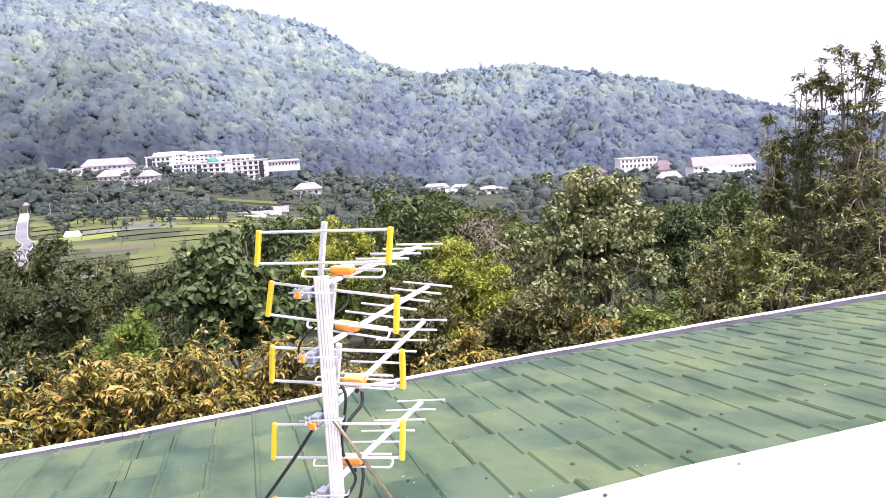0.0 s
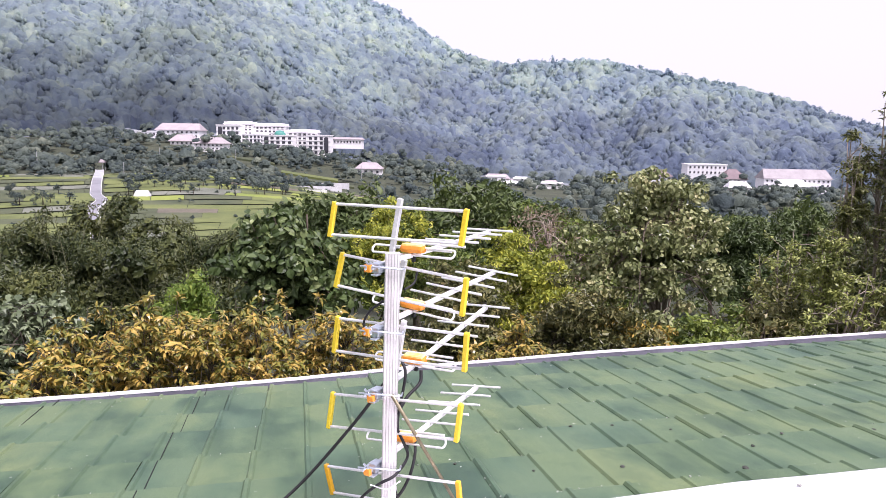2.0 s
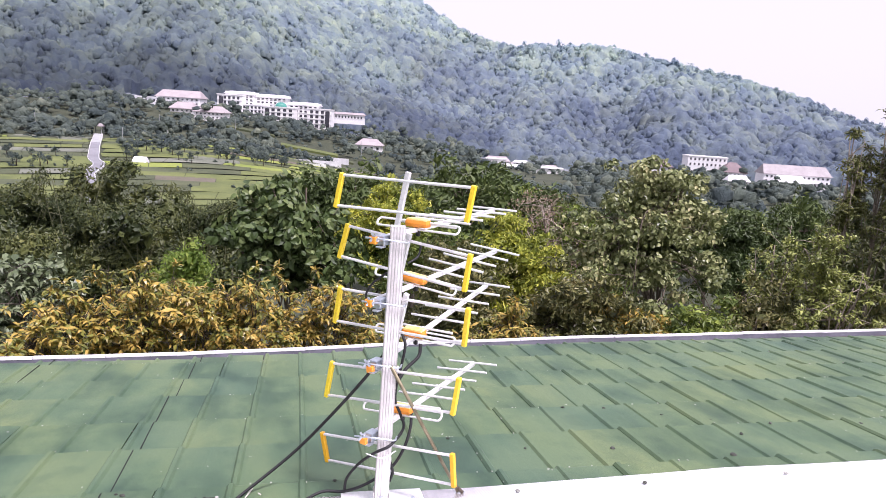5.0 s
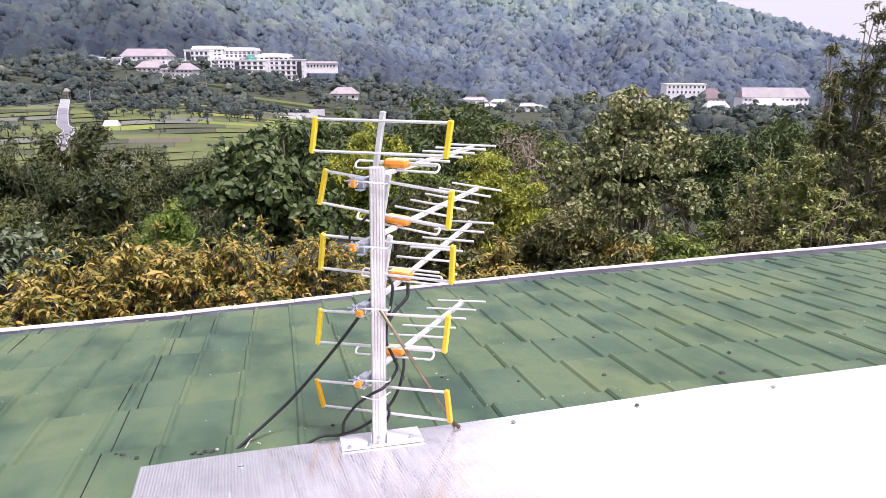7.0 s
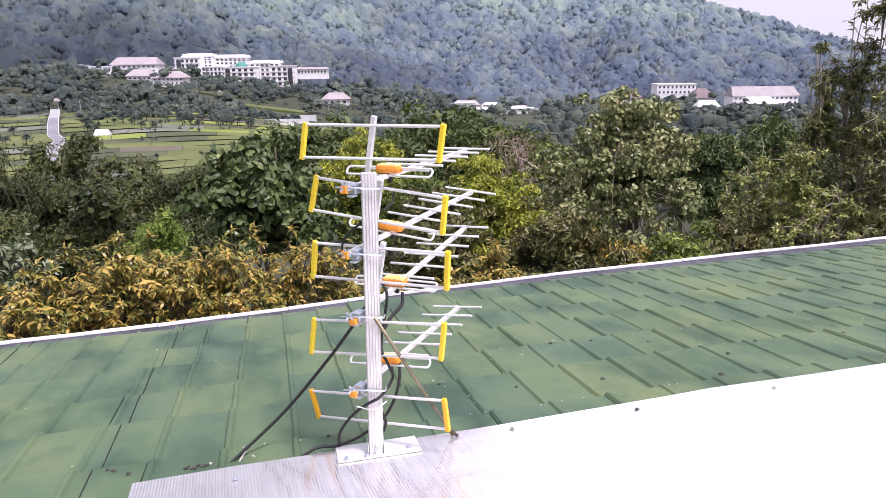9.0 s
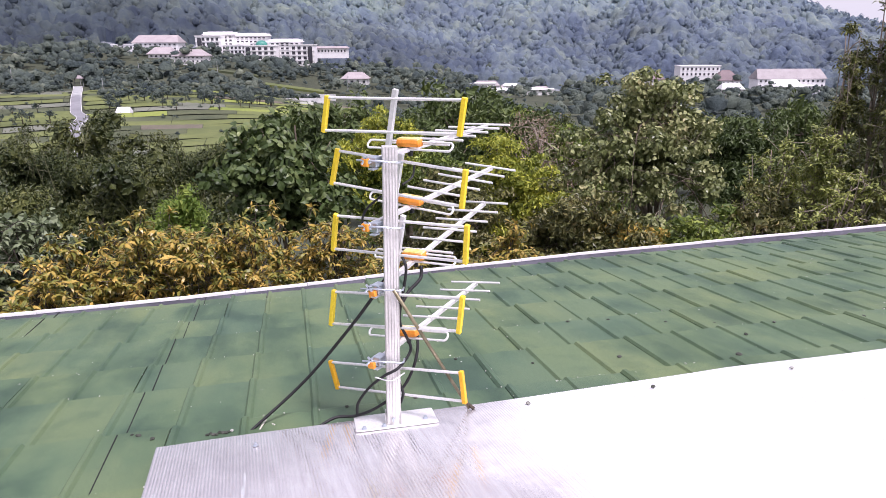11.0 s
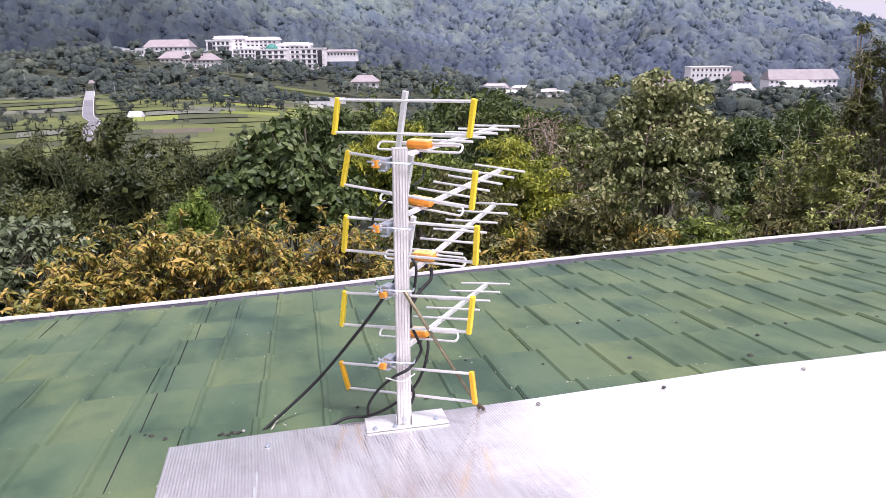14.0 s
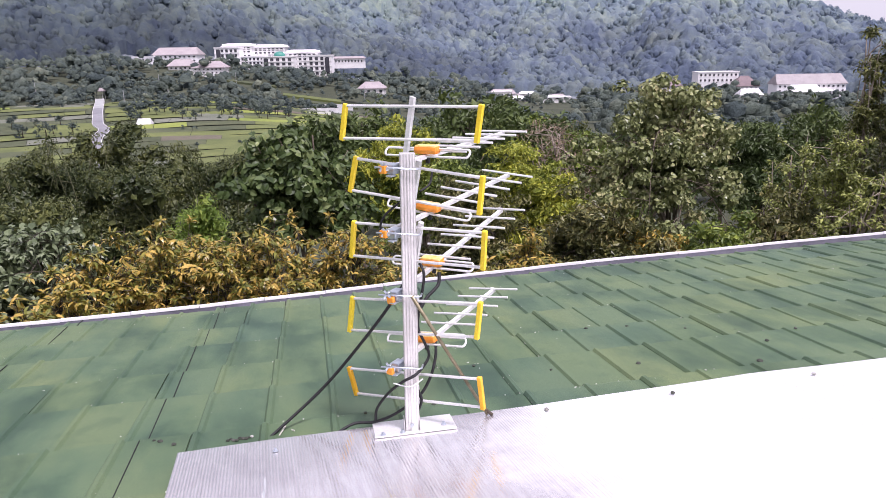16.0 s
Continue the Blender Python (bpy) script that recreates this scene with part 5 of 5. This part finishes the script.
# ---- fields and road ----
fr = random.Random(9)
fields = empty("fields")
tagged(fields, "patchwork of green rice and vegetable plots", "field", kind="structure")
bands = [150, 164, 178, 192, 204, 216, 226, 236, 246, 256, 265, 274, 283, 292, 301, 310, 319, 328]
for bi, (ra, rb) in enumerate(zip(bands, bands[1:])):
    az, skew = -42.0, fr.uniform(-0.25, 0.6)
    while az < -8:
        w = fr.uniform(1.2, 6.5)
        if az < -26.45 < az + w:
            w = max(0.4, -27.65 - az)
        if az >= -27.6 and az < -26.45:
            az = -26.4
            continue
        cells = 5
        vs, fs = [], []
        for k in range(cells + 1):
            a_ = radians(az + (w - 0.05) * k / cells)
            for r0 in (ra + 0.25, (ra + rb) / 2, rb - 0.25):
                a2 = a_ + radians(skew * (r0 - ra) / (rb - ra))
                r0 += 2.2 * math.sin(a_ * 23 + bi)
                x, y = r0 * math.sin(a2), r0 * math.cos(a2)
                vs.append((x, y, land_z(x, y) + 0.35))
        for k in range(cells):
            fs += [[3 * k, 3 * k + 3, 3 * k + 4, 3 * k + 1], [3 * k + 1, 3 * k + 4, 3 * k + 5, 3 * k + 2]]
        kind_ = fr.choices(("crop_a", "crop_b", "crop_c", "reeds", "soil"), (4, 5, 2.6 if az > -26 else 0.8, 2.5 if az < -27 else 0.8, 1.2 if bi < 6 else 0.15))[0]
        link_mesh("field_plot", vs, fs, M[kind_], fields)
        az += w
road_c = [(-26.9, 160), (-27.0, 190), (-27.18, 205.5), (-27.35, 224.5), (-26.95, 236), (-26.61, 246), (-26.97, 257), (-26.94, 273), (-26.85, 293), (-26.66, 325), (-26.63, 351)]
pts = curve_points([(*plant_at(a, r)[:2], 0) for a, r in road_c], 8)
tan = np.gradient(pts, axis=0)
tan /= np.linalg.norm(tan, axis=1)[:, None]
side = np.stack([tan[:, 1], -tan[:, 0], np.zeros(len(pts))], 1)
def strip(name, o0, o1, lift, mat, parent, label="", first=0):
    rows = []
    for o in (o0, o1):
        q = pts + side * o
        q[:, 2] = land(pts[:, 0], pts[:, 1]) + lift
        rows.append(q[first:])
    n_ = len(pts) - first
    V = np.concatenate([rows[0], rows[1], rows[0] - [0, 0, lift + 0.5], rows[1] - [0, 0, lift + 0.5]])
    Fc = [[k, k + 1, n_ + k + 1, n_ + k] for k in range(n_ - 1)] + [[2 * n_ + k, 2 * n_ + k + 1, k + 1, k] for k in range(n_ - 1)] + [[n_ + k, n_ + k + 1, 3 * n_ + k + 1, 3 * n_ + k] for k in range(n_ - 1)]
    return link_mesh(name, V, Fc, mat, parent, label)
road = empty("road")
tagged(road, "winding grey lane with white kerbs across the fields", "road", kind="structure")
strip("carriageway", -1.6, 1.6, 0.6, M["asphalt"], road)
strip("bridge_deck", -1.5, 1.5, 0.66, M["concrete"], road, "pale concrete bridge deck", 66)
strip("kerb", -1.72, -1.6, 0.75, M["kerb"], road, "white painted kerb")
strip("kerb", 1.6, 1.76, 0.8, M["kerb"], road, "white painted kerb")


# ---- buildings across the valley ----
def block(parent, az0, az1, el0, el1, r, depth, mat, name="wall"):
    """An upright block between two bearings, from a lower to an upper height angle; returns its front corners."""
    a, b = sight(az0, el0, r / math.cos(radians(az0))), sight(az1, el0, r / math.cos(radians(az1)))
    z1 = sight((az0 + az1) / 2, el1, r / math.cos(radians((az0 + az1) / 2))).z
    z0 = min(a.z, b.z)
    w = b.x - a.x
    dig = 9.0 if az0 > 10 else 3.0          # foundations down the slope
    part(name, box_bm((w, depth, z1 - z0 + dig), pose((a.x + b.x) / 2, r + depth / 2, (z0 + z1 - dig) / 2)), mat, parent)
    return a.x, b.x, z0, z1


def windows(parent, x0, x1, z0, z1, y, cols, rows_, fw=0.55, fh=0.55):
    """Recessed-looking dark panes with a proud white frame, each on its own."""
    cw, ch = (x1 - x0) / cols, (z1 - z0) / rows_
    for c in range(cols):
        for r0 in range(rows_):
            cx, cz = x0 + cw * (c + 0.5), z0 + ch * (r0 + 0.5)
            win = part("window", box_bm((cw * fw, 0.12, ch * fh), pose(cx, y - 0.05, cz)), M["glass"], parent)
            part("sill", box_bm((cw * fw + 0.3, 0.35, 0.16), pose(cx, y - 0.16, cz - ch * fh / 2 - 0.08)), M["render_white"], win)


def hip_roof(parent, x0, x1, y0, y1, z0, z1, mat, over=0.8, ridge=0.3):
    x0, x1, y0, y1 = x0 - over, x1 + over, y0 - over, y1 + over
    k = (x1 - x0) * ridge
    ym = (y0 + y1) / 2
    vs = [(x0, y0, z0), (x1, y0, z0), (x1, y1, z0), (x0, y1, z0), (x0 + k, ym, z1), (x1 - k, ym, z1), (x0, y0, z0 - 0.3), (x1, y0, z0 - 0.3), (x1, y1, z0 - 0.3), (x0, y1, z0 - 0.3)]
    fs = [[0, 1, 5, 4], [1, 2, 5], [2, 3, 4, 5], [3, 0, 4], [0, 6, 7, 1], [1, 7, 8, 2], [2, 8, 9, 3], [3, 9, 6, 0], [6, 9, 8, 7]]
    link_mesh("roof", vs, fs, mat, parent)


def parapet(parent, x0, x1, z1, r, depth):
    part("parapet", box_bm((x1 - x0 + 0.8, depth + 0.8, 0.7), pose((x0 + x1) / 2, r + depth / 2, z1 + 0.1)), M["render_white"], parent)


hotel = empty("hotel", Matrix.Identity(4))
tagged(hotel, "large white multi-storey building with a green dome", "building")
for az0, az1, e0, e1, r, dp, cols, rw in ((-17.69, -15.51, -0.7, 0.95, 534, 12, 6, 5), (-18.29, -16.49, -0.85, 0.66, 522, 12, 5, 4), (-15.44, -13.03, -0.5, 0.85, 536, 12, 7, 4), (-16.49, -14.61, -1.0, 0.0, 526, 10, 6, 3), (-14.83, -12.43, -1.5, -0.05, 518, 12, 5, 4), (-12.91, -10.55, -1.5, 0.42, 528, 12, 6, 5), (-11.38, -9.5, -1.6, 0.0, 518, 12, 4, 4)):
    x0, x1, z0, z1 = block(hotel, az0, az1, e0, e1, r, dp, M["render_white"])
    windows(hotel, x0 + 0.8, x1 - 0.8, z0 + 0.6, z1 - (2.0 if az0 in (-17.69, -15.44, -12.91) else 0.4), r, cols, rw, 0.56, 0.62)
    for f_ in range(1, rw):
        part("floor_band", box_bm((x1 - x0 + 0.5, 0.5, 0.35), pose((x0 + x1) / 2, r - 0.12, z0 + 0.6 + (z1 - z0 - 1.0) * f_ / rw)), M["render_white"], hotel)
    if az0 in (-17.69, -15.44, -12.91):
        hip_roof(hotel, x0, x1, r, r + dp, z1 - 1.6, z1 + 0.5, M["roof_white"], 0.9, 0.12)
    else:
        parapet(hotel, x0, x1, z1, r, dp)
    if az0 in (-18.29, -14.83, -11.38):
        side_x = x0 + 3 if az0 != -11.38 else x1 - 3
        arch = part("arched_panel", box_bm((3.2, 0.3, (z1 - z0) * 0.7), pose(side_x, r - 0.4, z0 + (z1 - z0) * 0.55), 0.1), M["glass"], hotel, "dark glazed arched stair panel")
bm = bmesh.new()
bmesh.ops.create_uvsphere(bm, u_segments=24, v_segments=12, radius=4.2)
bmesh.ops.transform(bm, matrix=Matrix.Translation((sight(-13.86, 0, 524).x, 524, sight(-13.86, 0.02, 524).z)) @ Matrix.Diagonal((1, 1, 0.75, 1)), verts=bm.verts)
part("dome", bm, M["dome"], hotel, "green dome", smooth=True)


def house(label, az0, az1, e_base, e_eave, e_top, r, depth, roof_mat, cols, rows_, ridge=0.2, category="house"):
    ob = empty("house")
    tagged(ob, label, category)
    x0, x1, z0, z1 = block(ob, az0, az1, e_base, e_eave, r, depth, M["render_white"])
    if e_top is not None:
        zt = sight((az0 + az1) / 2, e_top, r).z
        hip_roof(ob, x0, x1, r, r + depth, z1, zt, roof_mat, ridge=ridge)
    else:
        parapet(ob, x0, x1, z1, r, depth)
    windows(ob, x0 + 0.5, x1 - 0.5, z0 + 0.3, z1 - 0.1, r, cols, rows_, 0.4, 0.42)
    return ob


G, R_ = M["roof_grey"], M["roof_red"]
house("long grey hall roof on white columns", -9.57, -6.94, -0.7, -0.25, -0.1, 535, 10, G, 10, 1, 0.05)
house("white hall with a large pale grey hipped roof", -22.66, -19.57, -0.4, 0.22, 0.8, 512, 16, G, 9, 2, 0.08)
house("low white outbuilding with a flat roof", -24.1, -22.6, -0.35, 0.08, None, 505, 8, G, 5, 1)
house("white house with a grey hipped roof", -21.7, -19.95, -0.95, -0.6, -0.12, 430, 11, G, 5, 1)
house("white arcaded house with a grey hipped roof", -20.0, -17.75, -1.3, -0.75, -0.3, 414, 11, G, 7, 2)
house("white two-storey house with a grey hipped roof", -7.46, -5.39, -3.6, -2.6, -2.12, 430, 11, G, 4, 2, 0.25)
house("low farm shed with a pale roof", -23.0, -21.5, -3.5, -3.15, -2.85, 360, 8, G, 3, 1)
house("white flat-roofed two-storey building", 19.1, 21.93, -2.45, -1.65, None, 512, 13, G, 9, 2)
house("white house with a dull red hipped roof", 21.75, 23.4, -3.1, -2.66, -2.1, 502, 13, R_, 5, 1, 0.35)
house("long white school building with a reddish roof", 24.6, 29.0, -3.1, -2.48, -2.02, 500, 14, M["roof_pale"], 14, 2, 0.04)
house("long low white annex", 25.9, 28.6, -3.35, -3.0, None, 490, 8, G, 8, 1)
house("white house with a dull red hipped roof", 16.4, 18.0, -2.95, -2.66, -2.25, 515, 11, R_, 4, 1, 0.3)
house("small white flat-roofed house", 15.9, 16.8, -3.8, -3.3, None, 520, 8, G, 3, 1)
house("white bungalow with a pale roof", 3.2, 5.2, -3.7, -3.2, -2.85, 520, 10, G, 5, 1, 0.15)
house("white bungalow with a pale roof", 5.3, 6.8, -3.8, -3.4, -3.15, 516, 10, G, 4, 1, 0.2)
house("low white terrace with a pale roof", 7.0, 9.2, -3.9, -3.55, -3.3, 520, 9, G, 6, 1, 0.1)
house("small field hut with a white roof", -24.35, -23.6, -5.35, -5.05, -4.8, 232, 4, M["kerb"], 1, 1, 0.1, "hut")
for az0, az1, e0, e1, e2, r in ((3.3, 4.9, -3.55, -3.05, None, 500), (5.6, 6.8, -3.5, -3.2, -3.05, 498), (4.6, 6.1, -3.95, -3.6, -3.4, 470), (6.9, 8.9, -3.75, -3.5, -3.38, 480), (8.6, 9.6, -3.8, -3.5, None, 486), (15.7, 16.5, -3.75, -3.4, -3.2, 500), (22.2, 23.7, -3.6, -3.3, -3.1, 478), (25.4, 27.6, -3.35, -3.05, -2.85, 480)):
    house("small white village house among trees", az0, az1, e0, e1, e2, r, 8, M["kerb"], 3, 1, 0.15)
house("low white farmhouse with grey sheet roofs", -22.85, -21.5, -3.3, -3.02, -2.78, 352, 7, M["roof_white"], 3, 1, 0.1)
for az0, az1, y0, y1, mat_ in ((-13.4, -8.9, 372, 381, "crop_a"), (-12.6, -7.6, 352, 360, "crop_b"), (-17.6, -13.9, 402, 409, "crop_b")):
    vs, fs = [], []
    for k in range(9):
        ta = math.tan(radians(az0 + (az1 - az0) * k / 8))
        for y in (y0, y1):
            vs += [(y * ta, y, land_z(y * ta, y) + 1.1), (y * ta, y, land_z(y * ta, y) - 1.0)]
    for k in range(8):
        a = 4 * k
        fs += [[a, a + 4, a + 6, a + 2], [a + 1, a + 5, a + 4, a], [a + 2, a + 6, a + 7, a + 3]]
    tagged(link_mesh("terrace", vs, fs, M[mat_]), "grassed terrace step on the far slope", "terrace", kind="structure")
for az0, az1, e_, r in ((-13.3, -8.6, -4.25, 318), (-12.6, -9.8, -4.55, 300), (-11.5, -8.0, -3.95, 345)):
    w_ = part("boundary_wall", box_bm((r * (math.tan(radians(az1)) - math.tan(radians(az0))), 0.5, 3.2), pose(r * math.tan(radians((az0 + az1) / 2)), r, sight((az0 + az1) / 2, e_, r).z - 1.0)), M["kerb"])
    tagged(w_, "long pale boundary wall among the fields", "wall")

# a small gate shelter where the lane leaves the fields, and slim poles
gate = empty("gate_shelter", Matrix.Translation(plant_at(-26.6, 354)))
tagged(gate, "small grey shelter roof over the lane", "shelter")
for x_ in (-1.9, 1.9):
    for y_ in (-1.2, 1.2):
        part("post", box_bm((0.22, 0.22, 4.2), pose(x_, y_, 1.9), 0.02), M["concrete"], gate)
hip_roof(gate, -2.0, 2.0, -1.3, 1.3, 4.0, 5.2, M["roof_grey"], 0.5, 0.25)
for az_, r_, h_ in ((-22.45, 345, 11.0), (-21.9, 347, 8.0), (-30.6, 342, 9.0), (-25.0, 300, 7.0), (-16.9, 395, 9.0), (-7.0, 405, 8.0)):
    V, Fc = tube([plant_at(az_, r_) - Vector((0, 0, 0.5)), plant_at(az_, r_) + Vector((0, 0, h_))], [0.16, 0.10], 6)
    tagged(link_mesh("utility_pole", V, Fc, M["concrete"]), "slim pale concrete utility pole in the valley", "pole", group="utility poles")

# small orchard trees with bare stems along the far plots
def orchard_tree(at, seed):
    g = np.random.default_rng(seed)
    ob = empty("orchard_tree", Matrix.Translation(at))
    tagged(ob, "small dark round-headed tree with a bare stem", "tree", group="orchard trees at the field edge")
    V, Fc = tube([(0, 0, -0.3), (0.08, 0, 1.0), (0, 0.05, 2.4)], [0.17, 0.13, 0.07], 6)
    link_mesh("trunk", V, Fc, M["bark_dark"], ob, smooth=True)
    d = g.normal(0, 1, (150, 3))
    d /= np.linalg.norm(d, axis=1)[:, None]
    C = g.normal(0, 1, (8, 3)) * np.array([0.7, 0.7, 0.35]) + np.array([0, 0, 2.9])
    P = C[g.integers(0, 8, 150)] + d * g.uniform(0.3, 0.85, (150, 1))
    V, Fc = leaf_cloud(P, g.normal(0, 1, P.shape), np.full(150, 0.55), FAT, 0.3, 0.3, g, d)
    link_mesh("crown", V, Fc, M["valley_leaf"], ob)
    return ob


orchard = [orchard_tree(plant_at(a_, r_), 300 + k) for k, (a_, r_) in enumerate(((-24.6, 268), (-21.1, 262), (-19.4, 280)))]
orr = random.Random(3)
for k in range(44):
    a_ = orr.uniform(-25.2, -13) if k < 34 else orr.uniform(-33, -28.2)
    r_ = orr.choice((258, 268, 274, 279, 282, 284)) + orr.uniform(-2, 2) if k < 34 else orr.choice((240, 244, 262))
    s_ = orr.uniform(0.7, 1.25)
    copy_thing(orr.choice(orchard), Matrix.Translation(plant_at(a_, r_)) @ pose(0, 0, 0, 0, 0, orr.uniform(0, 360)) @ Matrix.Scale(s_, 4))

# ---- roof shingles, those seen nearest each on their own ----
def tile_place(u0, v0, rot, lift):
    return GRID @ pose(u0, v0, DECK_W + lift, 0, 0, rot)


TILES.sort(key=lambda t: abs(t[1] - 1.4) + 0.8 * abs(t[2] - 1.2))
for ci, u0, v0, me, rot, lift in TILES[:300]:
    ob = new("shingle", me)
    ob.parent = roof
    ob.matrix_local = tile_place(u0, v0, rot, lift)
rv, rf = [], []
for ci, u0, v0, me, rot, lift in TILES[300:]:
    m4 = tile_place(u0, v0, rot, lift)
    o_ = len(rv)
    rv += [tuple(m4 @ v.co) for v in me.vertices]
    rf += [[i + o_ for i in p_.vertices] for p_ in me.polygons]
rest = link_mesh("outer_shingles", rv, rf, M["tile"], roof)
rest["kind"] = "stuff"
# chalky lichen flecks along the folds and lower edges
fk = random.Random(17)
fv, ff = [], []
for ci, u0, v0, me, rot, lift in TILES[:300]:
    size = max(v.co.y for v in me.vertices)
    butt = max(v.co.z for v in me.vertices) - 0.015
    m4 = tile_place(u0, v0, rot, lift)
    for k in range(fk.choice((0, 2, 4, 9))):
        if fk.random() < 0.6:
            a_, b_ = fk.choice((0.004, 0.018, 0.031)) + fk.uniform(-0.004, 0.004), size * (1 - 0.9 * fk.random() ** 1.7)
            hh = butt * b_ / size + (0.0135 if 0.009 < a_ < 0.027 else 0.008)
        else:
            a_, b_ = fk.uniform(0.05, TILE_W), size - 0.03 * fk.random() ** 2
            hh = butt * b_ / size + 0.0055
        s_, e_ = fk.uniform(0.0012, 0.0034), fk.uniform(1.0, 3.5)
        turn = fk.uniform(0, 6.28)
        o_ = len(fv)
        ring = [(a_ + s_ * math.cos(turn + q * 1.2566) * fk.uniform(0.6, 1.2), b_ + s_ * e_ * math.sin(turn + q * 1.2566)) for q in range(5)]
        fv += [tuple(m4 @ Vector((x_, y_, hh))) for x_, y_ in ring] + [tuple(m4 @ Vector((x_, y_, hh - 0.004))) for x_, y_ in ring]
        ff += [[o_ + q for q in range(5)]] + [[o_ + q, o_ + (q + 1) % 5, o_ + 5 + (q + 1) % 5, o_ + 5 + q] for q in range(5)]
flecks = link_mesh("lichen_flecks", fv, ff, M["fleck"], roof)
flecks["kind"] = "stuff"
